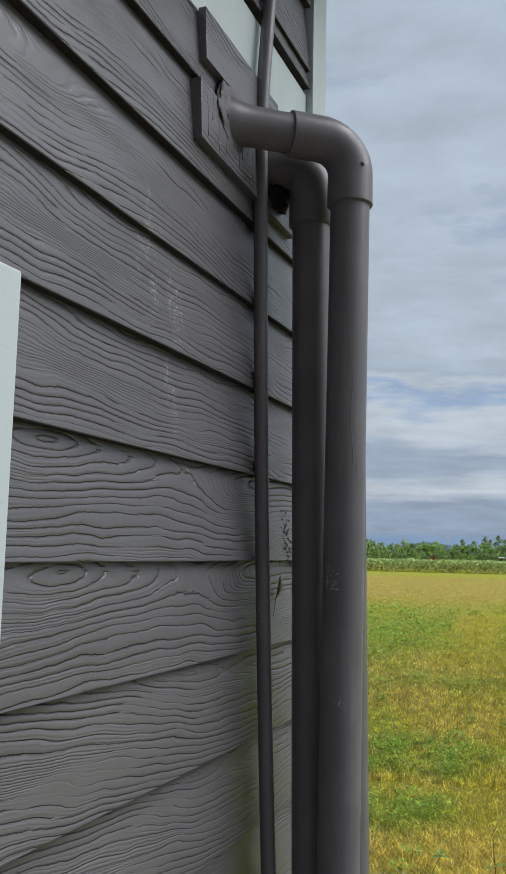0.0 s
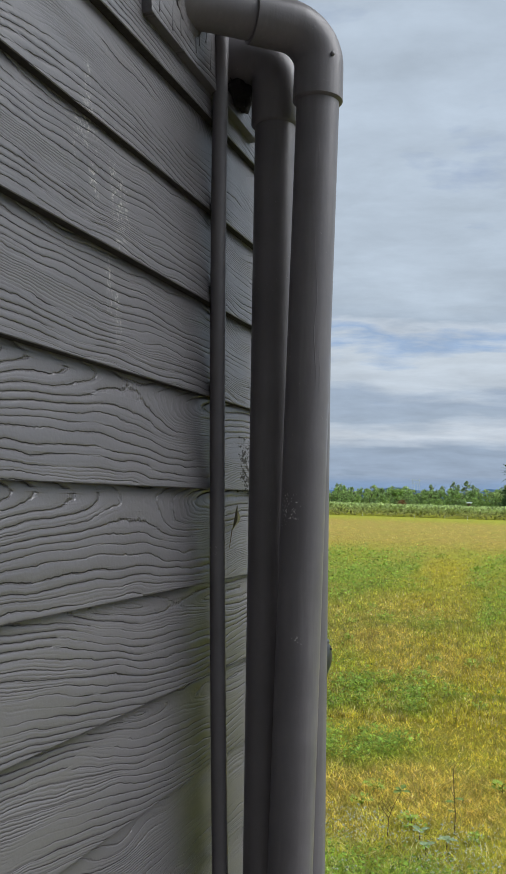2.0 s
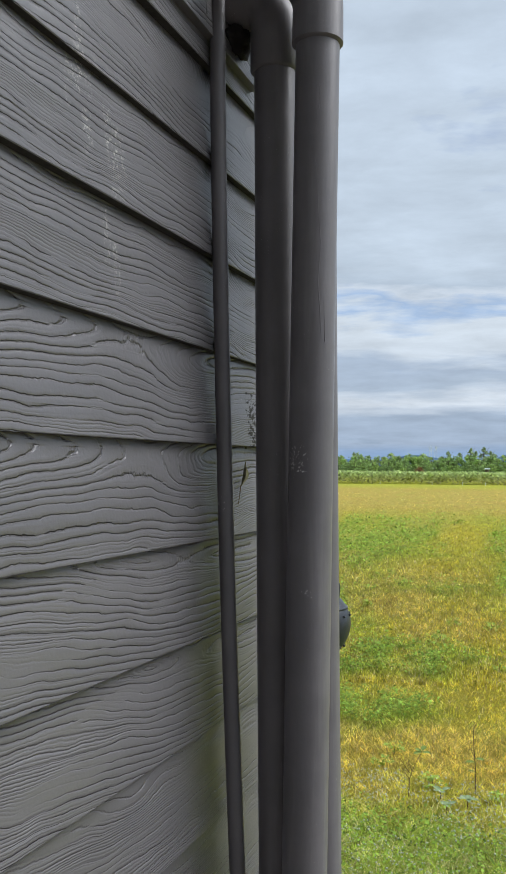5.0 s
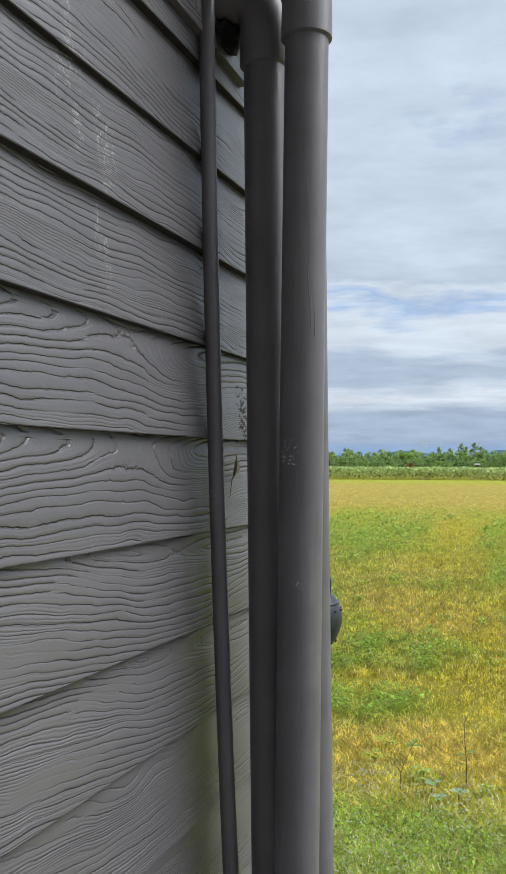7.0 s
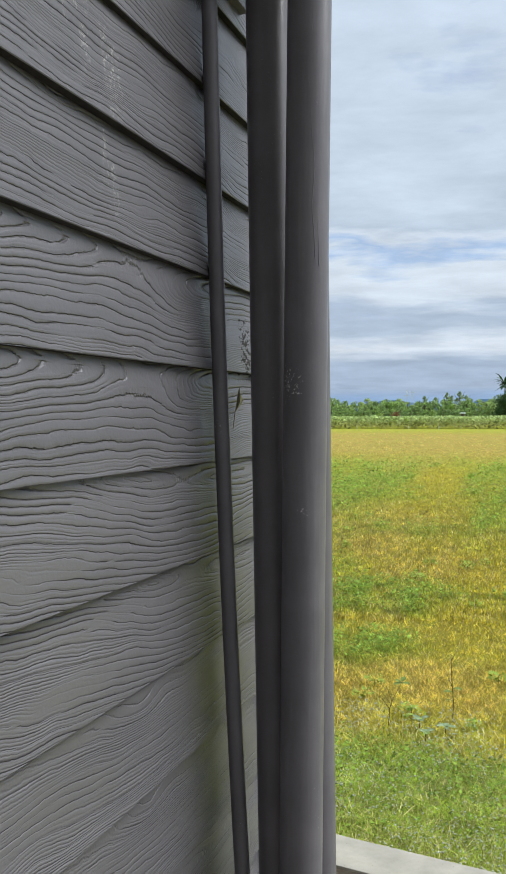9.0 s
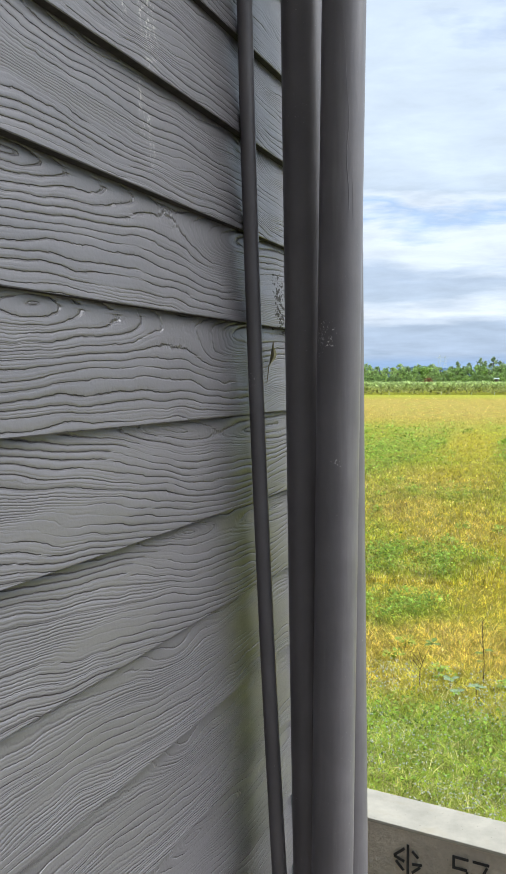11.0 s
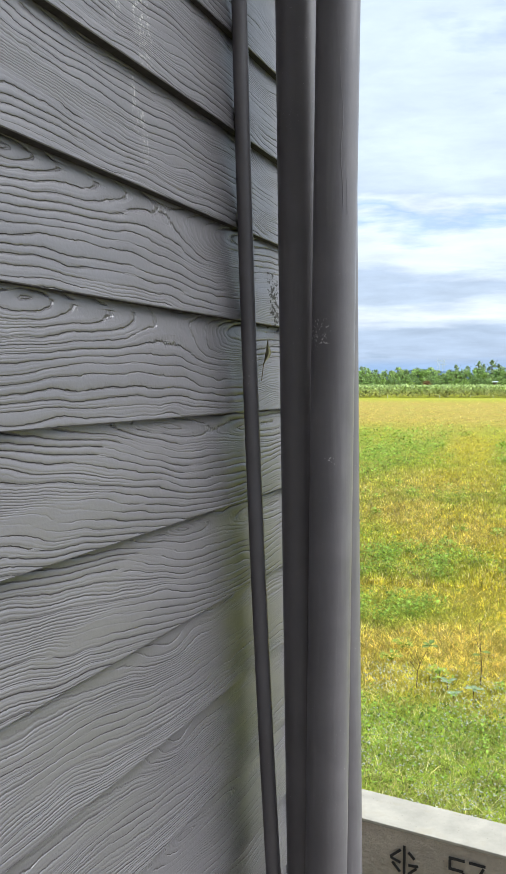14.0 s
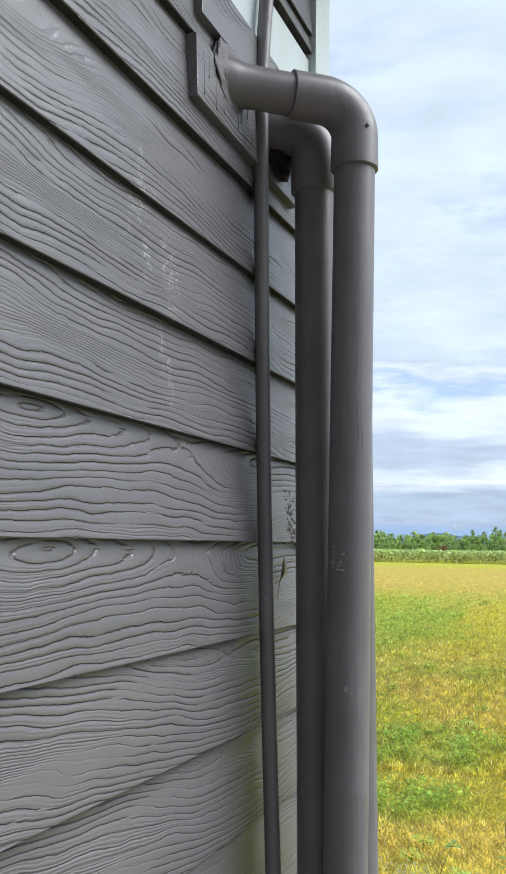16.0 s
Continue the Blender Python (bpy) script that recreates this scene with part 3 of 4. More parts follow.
ka, kb = Vector((-0.175, 1.605, 0)), Vector((0.276, 1.540, 0))
kdir = (kb - ka).normalized()
knorm = Vector((-kdir.y, kdir.x, 0))
kerb = thing("concrete_kerb", "low precast concrete wall with a smooth pale top", "wall", tuple(ka))
kerb.rotation_euler = (0, 0, math.atan2(kdir.y, kdir.x))


def rough_face(x0, x1, z0, z1, nx, nz):
    """The poured face of the kerb, pitted and lumpy, ragged along its upper edge."""
    bm = bmesh.new()
    grid = []
    for i in range(nx + 1):
        col = []
        for j in range(nz + 1):
            x, z = x0 + (x1 - x0) * i / nx, z0 + (z1 - z0) * j / nz
            p = Vector((x, 0, z))
            d = 0.0030 * noise.noise(p * 75) + 0.0032 * noise.noise(p * 130 + Vector((5, 0, 0)))
            if j == nz:
                z += 0.0025 * noise.noise(p * 55 + Vector((0, 9, 0)))
            col.append(bm.verts.new((x, 0.006 + d, z)))
        grid.append(col)
    for i in range(nx):
        for j in range(nz):
            bm.faces.new((grid[i][j], grid[i + 1][j], grid[i + 1][j + 1], grid[i][j + 1]))
    bmesh.ops.recalc_face_normals(bm, faces=bm.faces)
    return bm


part("body", box(-5.0, 9.0, 0.009, 0.185, -0.1, KERB_Z - 0.012, 0.003), M_CONC, kerb, "rough grey poured body")
smooth_by_angle(part("face", rough_face(-0.45, 1.3, 0.0, KERB_Z - 0.010, 420, 70), M_CONC, kerb, "lumpy grey concrete face"), 80)
part("top_slab", box(-5.0, 9.0, 0.0, 0.19, KERB_Z - 0.012, KERB_Z, 0.003), M_CONCTOP, kerb, "smooth pale concrete top")


def flat_bar(p, q, w, depth=0.002):
    """A stencilled stroke from p to q on the kerb's face (x, z)."""
    bm = bmesh.new()
    a, b = Vector((p[0], 0, p[1])), Vector((q[0], 0, q[1]))
    d = (b - a).normalized()
    s = Vector((-d.z, 0, d.x)) * w / 2
    f = [bm.verts.new(c) for c in (a - s, b - s, b + s, a + s)]
    g = [bm.verts.new(v.co + Vector((0, depth, 0))) for v in f]
    bm.faces.new(f)
    bm.faces.new(g[::-1])
    for i in range(4):
        bm.faces.new((f[i], f[(i + 1) % 4], g[(i + 1) % 4], g[i]))
    bmesh.ops.recalc_face_normals(bm, faces=bm.faces)
    for v in bm.verts:
        v.co.y -= 0.0012
    return bm


# ---- ground and field ----
def value_noise(x, y, seed):
    """Smooth noise on arrays, 0 to 1."""
    def h(i, j):
        v = np.sin(i * 127.1 + j * 311.7 + seed * 74.7) * 43758.5453
        return v - np.floor(v)
    i, j = np.floor(x), np.floor(y)
    fx, fy = x - i, y - j
    fx, fy = fx * fx * (3 - 2 * fx), fy * fy * (3 - 2 * fy)
    return (h(i, j) * (1 - fx) + h(i + 1, j) * fx) * (1 - fy) + (h(i, j + 1) * (1 - fx) + h(i + 1, j + 1) * fx) * fy


def fbm(x, y, seed):
    return 0.5 * value_noise(x, y, seed) + 0.3 * value_noise(x * 2.1, y * 2.1, seed + 3) + 0.2 * value_noise(x * 4.3, y * 4.3, seed + 7)


OLIVE = np.array((0.540, 0.452, 0.045))
DRY = np.array((0.650, 0.480, 0.115))
GREEN = np.array((0.345, 0.430, 0.055))


def greenness(x, y):
    """How green the field is: weedy patches among dry yellow grass."""
    s = 1.0 / (0.6 + 0.10 * y)
    g = fbm(x * 1.1 * s + 3, y * 0.55 * s, 11)
    g = np.clip((g - 0.40) / 0.22, 0, 1)
    edge = 3.75 + 1.3 * (fbm(x * 2.3, y * 2.3, 15) - 0.5)
    g = np.maximum(g, np.clip((edge - y) / 0.6, 0, 1))
    for cx, cy, rx, ry in ((-0.93, 7.5, 0.95, 0.70), (-1.3, 12.1, 1.6, 0.9), (-1.0, 5.2, 0.36, 0.42), (-3.9, 17.5, 1.8, 1.6)):
        g = np.maximum(g, np.clip(0.9 - 0.8 * (((x - cx) / rx) ** 2 + ((y - cy) / ry) ** 2) + 2.2 * (fbm(x * 4, y * 4, 5) - 0.5), 0, 0.9))
    for cx, cy, rx, ry in ((-0.35, 4.6, 0.55, 0.6), (-0.8, 6.1, 0.8, 0.35)):
        g *= 1 - np.clip(1.3 - ((x - cx) / rx) ** 2 - ((y - cy) / ry) ** 2, 0, 0.85)
    far = np.clip((y - 24) / 12, 0, 1)
    g = g * np.where(y < 3.4, 1.3, 0.45 + 1.1 * value_noise(x * 9 / (0.7 + 0.12 * y), y * 9 / (0.7 + 0.12 * y), 17))
    return 0.76 * np.clip(g, 0, 1.3) * (1 - 0.75 * far)


def field_colour(x, y):
    g = greenness(x, y)[:, None]
    dry = np.clip((fbm(x * 0.8 / (0.5 + 0.06 * y) + 9, y * 0.5 / (0.5 + 0.06 * y), 21) - 0.42) / 0.2, 0, 1)[:, None]
    dry = np.maximum(dry, np.clip(1.2 - ((x + 0.35) / 0.7) ** 2 - ((y - 4.7) / 0.7) ** 2, 0, 1)[:, None])
    dry = np.maximum(dry, (np.clip((y - 26) / 14, 0, 1) * np.clip((76 - y) / 8, 0, 1))[:, None])
    c = OLIVE * (1 - 0.7 * dry) + DRY * 0.7 * dry
    c = c * (1 - g) + GREEN * g
    band = (np.clip((y - 30) / 10, 0, 1) * 0.7)[:, None]
    c = c * (1 - band) + np.array((0.620, 0.440, 0.110)) * band
    end = np.clip((y - 74) / 8, 0, 1)[:, None]
    return c * (1 - end) + np.array((0.54, 0.52, 0.06)) * end


def soil_ground():
    # one sheet, finer towards the house, out to the horizon
    def steps(lo, hi):
        out = [lo]
        while out[-1] < hi:
            out.append(out[-1] + max(0.35, 0.08 * abs(out[-1])))
        return out
    pos = steps(0.0, 4200.0)
    xs = np.array([-v for v in pos[:0:-1]] + pos)
    ys = xs.copy()
    X, Y = np.meshgrid(xs, ys, indexing="ij")
    x, y = X.ravel(), Y.ravel()
    z = 0.03 * (fbm(x * 0.6, y * 0.6, 2) - 0.5) * np.clip(1 - np.hypot(x, y) / 200, 0, 1)
    z = z - 0.03
    v = np.c_[x, y, z]
    n, m = len(xs), len(ys)
    I, J = np.meshgrid(np.arange(n - 1), np.arange(m - 1), indexing="ij")
    a = (I * m + J).ravel()
    f = np.c_[a, a + m, a + m + 1, a + 1]
    mat = Mat("field_ground", (0.2, 0.18, 0.03), 0.95)
    at = mat.n("ShaderNodeAttribute")
    at.attribute_name = "tint"
    c = mat.coord(world=True)
    wide = mat.noise(mat.coord((0.9, 0.35, 1), world=True), 1.0, 5.0, 0.65)
    sp = mat.n("ShaderNodeSeparateXYZ")
    mat.l(c, sp.inputs[0])
    grown = mat.grey(sp.outputs[1], 1.6, 2.0, 0.0, 1.0)
    col = mat.mix(mat.math("MULTIPLY", grown, mat.grey(wide, 0.44, 0.62, 0, 0.32)), at.outputs["Color"], tuple(float(v) for v in GREEN))
    tufty = mat.grey(mat.noise(mat.coord((2.6, 1.3, 1), world=True), 1.0, 5.0, 0.72), 0.52, 0.62, 0.0, 0.55)
    col = mat.mix(mat.math("MULTIPLY", grown, tufty), col, (0.17, 0.22, 0.03))
    fine = mat.noise(c, 14.0, 4.0, 0.7)
    col = mat.mix(mat.grey(fine, 0.45, 0.7, 0, 0.5), col, (0.10, 0.085, 0.015))
    mat.b.inputs["Specular IOR Level"].default_value = 0.08
    mat.color(col)
    mat.bump(mat.noise(c, 9.0, 5.0, 0.7), 0.7, 0.05)
    y2 = np.clip(y, 0.0, 200.0)
    tint = field_colour(x, y2)
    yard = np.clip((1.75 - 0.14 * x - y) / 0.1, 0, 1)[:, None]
    # nearer ground is tinted darker, painting in the shaded gaps between blades
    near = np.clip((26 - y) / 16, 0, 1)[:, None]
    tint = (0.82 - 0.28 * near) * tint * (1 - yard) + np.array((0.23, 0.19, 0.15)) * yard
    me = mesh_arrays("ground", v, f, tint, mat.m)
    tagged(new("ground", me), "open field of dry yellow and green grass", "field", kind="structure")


soil_ground()


def grass(name, label, count, near, far, height, width, seed, pick=None, lie=(0.7, 2.3), straw=0.0, gain=1.0, vary=0.25):
    """Blades of grass, each a bent strip of three faces; more of them near the house, coarser far away."""
    rng = np.random.default_rng(seed)
    u = rng.random(count)
    d = 1.0 / ((1 - u) / near + u / far)           # even over the picture
    a = rng.uniform(math.radians(-20.5), math.radians(2.5), count)
    x, y = 0.48 + d * np.sin(a), -1.1 + d * np.cos(a)
    keep = y > 1.80 + 0.02 * rng.random(count) - 0.13 * x
    if pick is not None:
        keep &= pick(x, y, rng)
    x, y, d = x[keep], y[keep], d[keep]
    n = len(x)
    grow = 0.75 + 0.10 * d
    h = height * np.clip(rng.normal(1, 0.35, n), 0.35, 2.0) * np.clip(grow, 0, 1.25)
    w = width * np.clip(grow, 0, 4.5) * rng.uniform(0.7, 1.3, n)
    th = rng.uniform(0, 2 * np.pi, n)
    lean = rng.uniform(*lie, n) * h
    sx, sy = np.cos(th) * w, np.sin(th) * w
    lx, ly = -np.sin(th) * lean, np.cos(th) * lean
    z0 = np.full(n, -0.03)
    V = np.empty((n, 6, 3), np.float32)
    for i, (f, b, k) in enumerate(((0.0, 0.0, 1.0), (0.55, 0.35, 0.8), (0.95, 1.0, 0.12))):
        for s, sg in ((0, -1), (1, 1)):
            V[:, 2 * i + s, 0] = x + lx * b + sg * sx * k
            V[:, 2 * i + s, 1] = y + ly * b + sg * sy * k
            V[:, 2 * i + s, 2] = z0 + h * f
    base = (np.arange(n) * 6)[:, None]
    F = np.concatenate([base + np.array([[0, 1, 3, 2]]), base + np.array([[2, 3, 5, 4]])])
    clump = 0.66 + 0.68 * value_noise(x * 30 / (0.6 + 0.10 * d), y * 20 / (0.6 + 0.10 * d), 33)
    bright = np.clip(1.26 - 0.03 * (d - 4), 1.0, 1.26)
    tint = field_colour(x, y)
    dead = rng.random(n) < straw
    tint[dead] = np.array((0.64, 0.57, 0.28)) * rng.uniform(0.7, 1.2, dead.sum())[:, None]
    # blade by blade some are greener and some bleached
    own = rng.random(n)
    green = own < 0.22
    tint[green] = 0.45 * tint[green] + 0.55 * GREEN
    pale = own > 0.86
    tint[pale] = 0.4 * tint[pale] + 0.6 * np.array((0.66, 0.54, 0.27))
    tint = tint * (gain * bright * clump * rng.uniform(1 - vary, 1 + vary, n))[:, None]
    me = mesh_arrays(name, V.reshape(-1, 3), F, np.repeat(tint, 6, axis=0), M_GRASS)
    tagged(new(name, me), label, "grass", kind="stuff")



grass("field_grass", "short dry yellow-green grass over the field", 180000, 2.9, 70.0, 0.015, 0.0017, 1, vary=0.42)
grass("near_grass", "fine short grass and seed heads near the kerb", 120000, 2.9, 14.0, 0.012, 0.0012, 6, straw=0.12, vary=0.42)
grass("verge_grass", "longer lush green grass beside the kerb", 105000, 2.9, 4.9, 0.030, 0.0015, 2, lambda x, y, r: r.random(len(x)) < np.clip((4.0 - y) / 1.1, 0.0, 1.0), (0.4, 2.0), 0.26, 1.04, 0.42)


grass("field_tufts", "standing tufts of yellow and green grass across the field", 170000, 7.5, 100.0, 0.022, 0.0022, 8, None, (0.2, 1.2), 0.10, 1.0, 0.4)


def leaf_patches(count, seed):
    """Broad-leaved weeds in the green patches of the field."""
    rng = np.random.default_rng(seed)
    u = rng.random(count)
    d = 1.0 / ((1 - u) / 3.2 + u / 45.0)
    a = rng.uniform(math.radians(-20.5), math.radians(2.5), count)
    x, y = 0.48 + d * np.sin(a), -1.1 + d * np.cos(a)
    g = greenness(x, y)
    keep = (rng.random(count) < np.clip((g - 0.34) * 2.2, 0, 1) * np.where(y > 4.2, 1.0, 0.25 * np.clip((y - 2.3) / 1.2, 0, 1))) & (y > 2.3)
    x, y, d = x[keep], y[keep], d[keep]
    n = len(x)
    size = (0.007 + 0.0022 * d) * rng.uniform(0.6, 1.4, n)
    th, tilt = rng.uniform(0, 2 * np.pi, n), rng.uniform(-0.1, 0.75, n)
    z = rng.uniform(0.0, 0.085, n) * np.clip(0.6 + 0.05 * d, 0, 1.6)
    ax, ay, az = np.cos(th) * np.cos(tilt), np.sin(th) * np.cos(tilt), np.sin(tilt)
    bx, by = -np.sin(th), np.cos(th)
    V = np.empty((n, 4, 3), np.float32)
    for i, (p, q) in enumerate(((0, 0), (0.55, 0.38), (1.15, 0), (0.55, -0.38))):
        V[:, i, 0] = x + size * (ax * p + bx * q)
        V[:, i, 1] = y + size * (ay * p + by * q)
        V[:, i, 2] = z + size * az * p
    F = np.arange(4 * n).reshape(n, 4)
    tint = np.array((0.235, 0.355, 0.060)) * rng.uniform(0.55, 1.55, n)[:, None] + GREEN * 0.3 * rng.random(n)[:, None]
    me = mesh_arrays("weed_leaves", V.reshape(-1, 3), F, np.repeat(tint, 4, axis=0), M_LEAF)
    tagged(new("weed_leaves", me), "low green broad-leaved weeds in patches", "weeds", kind="stuff")


leaf_patches(120000, 5)


def flowers(count, seed):
    """Tiny white flower heads above the verge."""
    rng = np.random.default_rng(seed)
    bm = bmesh.new()
    bmesh.ops.create_icosphere(bm, subdivisions=1, radius=1.0)
    bm.verts.ensure_lookup_table()
    base = np.array([v.co[:] for v in bm.verts])
    faces = np.array([[v.index for v in f.verts] for f in bm.faces])
    bm.free()
    V, F = [], []
    while len(V) < count:
        d, a = rng.uniform(3.0, 5.2), math.radians(rng.uniform(-24, 8))
        x, y = 0.48 + d * math.sin(a), -1.1 + d * math.cos(a)
        if y < 2.05 or y > 3.9 or rng.random() > float(value_noise(np.array([x * 3.0]), np.array([y * 3.0]), 4)[0]) * 1.3 - 0.15:
            continue
        r = rng.uniform(0.0024, 0.0050)
        F.append(faces + len(V) * len(base))
        V.append(base * (r * rng.uniform(0.6, 1.1), r, r * rng.uniform(0.5, 0.9)) * (1 + 0.25 * rng.random((len(base), 1))) + (x, y, rng.uniform(0.035, 0.095)))
    V, F = np.concatenate(V), np.concatenate(F)
    me = mesh_arrays("white_flowers", V, F, np.ones((len(V), 3)), M_FLOWER)
    tagged(new("white_flowers", me), "tiny white flower heads in the verge grass", "flowers", kind="stuff")


flowers(4200, 9)


# ---- single weeds in the field ----
def leaf_mesh(bm, at, way, size, droop=0.3):
    """A pointed leaf with a folded midrib."""
    w = Vector(way).normalized()
    side = w.cross(Vector((0, 0, 1))).normalized()
    up = side.cross(w)
    p = Vector(at)
    rows = []
    for f, b in ((0.0, 0.05), (0.3, 0.30), (0.6, 0.33), (0.85, 0.18), (1.0, 0.01)):
        c = p + w * size * f - Vector((0, 0, droop * size * f * f))
        rows.append((bm.verts.new(c - side * size * b + up * size * 0.06), bm.verts.new(c), bm.verts.new(c + side * size * b + up * size * 0.06)))
    for a, b in zip(rows, rows[1:]):
        bm.faces.new((a[0], a[1], b[1], b[0]))
        bm.faces.new((a[1], a[2], b[2], b[1]))


M_WEEDLEAF = plain("weed_leaf", (0.20, 0.28, 0.05), 0.85, 0, 60, 0.3)
M_BLUELEAF = plain("grey_green_leaf", (0.26, 0.34, 0.16), 0.85, 0, 60, 0.25)


def stalk(label, place, twigs, leaves, material):
    ob = thing("field_weed", label, "plant", place, "weeds standing in the grass")
    for pts, r in twigs:
        smooth_by_angle(part("stem", tube(pts, [0.65 * r * (1 - 0.55 * i / max(1, len(pts) - 1)) for i in range(len(pts))], 8), M_STEM, ob))
    for at, way, size in leaves:
        bm = bmesh.new()
        leaf_mesh(bm, at, way, size)
        part("leaf", bm, material, ob)
    return ob


stalk("dry brown branching weed with green leaves on top", (-0.43, 3.76, -0.02),
      [([(0, 0, 0), (0.005, 0, 0.10), (0.03, 0, 0.17), (0.075, 0, 0.26)], 0.0038), ([(0.006, 0, 0.10), (-0.04, 0.01, 0.15)], 0.004),
       ([(0.02, 0, 0.14), (-0.01, 0.0, 0.22)], 0.003), ([(0.01, 0, 0.13), (-0.05, 0.01, 0.20)], 0.003)],
      [((0.07, 0, 0.25), (0.8, -0.2, 0.3), 0.06), ((0.07, 0, 0.25), (-0.5, -0.6, 0.2), 0.055), ((0.075, 0, 0.26), (0.2, 0.7, 0.6), 0.05), ((0.07, 0, 0.25), (-0.7, 0.2, 0.5), 0.05)], M_WEEDLEAF)
stalk("tall thin brown weed stalk with a bent tip", (-0.10, 3.95, -0.02),
      [([(0, 0, 0), (0.004, 0, 0.12), (-0.006, 0, 0.24), (-0.01, 0, 0.35), (0.012, 0, 0.39)], 0.0042), ([(-0.004, 0, 0.2), (-0.035, 0, 0.27)], 0.003)],
      [((0, 0, 0.17), (-0.8, -0.4, 0.3), 0.06), ((0, 0, 0.19), (0.8, -0.3, 0.3), 0.06), ((0, 0, 0.12), (-0.6, -0.5, 0.4), 0.05)], M_WEEDLEAF)
for k, (px, py) in enumerate(((-0.20, 3.60), (-0.11, 3.72), (-0.26, 3.78))):
    rng = random.Random(k)
    stalk("low weed with broad grey-green leaves", (px, py, -0.02), [([(0, 0, 0), (0, 0, 0.05)], 0.006)],
          [((0, 0, 0.05), (math.cos(a), math.sin(a), rng.uniform(0.1, 0.7)), rng.uniform(0.035, 0.07)) for a in (0.3, 1.5, 2.6, 3.9, 5.1)], M_BLUELEAF)
M_TUFT = plain("tuft_leaf", (0.34, 0.46, 0.06), 0.85, 0, 40, 0.35)


def tuft(place, size, seed):
    """A low bushy weed: many small leaves round a short stem."""
    r = random.Random(seed)
    ob = thing("leafy_tuft", "low bushy green weed in the yellow grass", "plant", place, "bushy weeds")
    part("stem", tube([(0, 0, 0), (0, 0, 0.5 * size)], [0.03 * size, 0.01 * size], 6), M_STEM, ob)
    bm = bmesh.new()
    for i in range(38):
        a, e = r.uniform(0, 6.28), r.uniform(0.0, 1.2)
        rad = size * 0.62 * r.random() ** 0.6
        leaf_mesh(bm, (math.cos(a) * rad, math.sin(a) * rad, size * r.uniform(0.1, 0.75) * (1 - 0.5 * rad / size)), (math.cos(a + r.uniform(-1, 1)), math.sin(a + r.uniform(-1, 1)), e), size * r.uniform(0.22, 0.4))
    part("leaves", bm, M_TUFT, ob)


rng = random.Random(5)
for k in range(60):
    d, az = 5.0 + 25 * rng.random() ** 1.5, math.radians(rng.uniform(-18, 1))
    tuft((0.48 + d * math.sin(az), -1.1 + d * math.cos(az), -0.02), rng.uniform(0.06, 0.12) * (0.6 + 0.06 * d), 200 + k)


# ---- black tank in the field ----
def tank():
    ob = thing("plastic_tank", "rounded black plastic tank with bolts, half sunk in the grass", "tank", (-1.81, 6.65, 0.0))
    bm = bmesh.new()
    bmesh.ops.create_uvsphere(bm, u_segments=40, v_segments=24, radius=1.0)
    for v in bm.verts:
        f = 1.0 - 0.10 * max(0, -v.co.z)
        v.co = Vector((v.co.x * 0.285 * f, v.co.y * 0.285 * f, v.co.z * 0.315 + 0.345))
    smooth_by_angle(part("shell", bm, M_TUB, ob), 60)
    ring = [Vector((0.246 * math.cos(a), 0.246 * math.sin(a), 0.50)) for a in (2 * math.pi * i / 36 for i in range(37))]
    smooth_by_angle(part("rim", tube(ring, [0.014] * 37, 10, False), M_TUB, ob, "raised moulded rim"))
    smooth_by_angle(part("spout", tube([(0.165, 0, 0.58), (0.172, 0, 0.66), (0.172, 0, 0.72)], [0.022, 0.02, 0.018], 14), M_TUB, ob, "short upright spout"))
    for i in range(14):
        a = 2 * math.pi * i / 14 + 0.1
        for z, r in ((0.44, 0.277), (0.16, 0.228)):
            bm = bmesh.new()
            bmesh.ops.create_uvsphere(bm, u_segments=8, v_segments=6, radius=0.012)
            bmesh.ops.translate(bm, vec=(r * math.cos(a), r * math.sin(a), z), verts=bm.verts)
            part("bolt", bm, M_TUB, ob, smooth=True)


tank()


# ---- stencilled marks on the kerb ----
S, Z, W = 0.132, 0.194, 0.0080
for p, q in (((S, Z + 0.052), (S, Z - 0.052)), ((S - 0.012, Z + 0.036), (S - 0.046, Z + 0.006)), ((S + 0.014, Z + 0.034), (S + 0.034, Z + 0.016)),
             ((S - 0.040, Z - 0.010), (S - 0.014, Z - 0.036)), ((S + 0.014, Z - 0.008), (S + 0.046, Z - 0.004)), ((S + 0.040, Z - 0.012), (S + 0.014, Z - 0.036)),
             ((S - 0.046, Z + 0.004), (S - 0.012, Z - 0.006))):
    part("stencil_stroke", flat_bar(p, q, W, 0.003), M_MARK, kerb, "black stencilled paint")
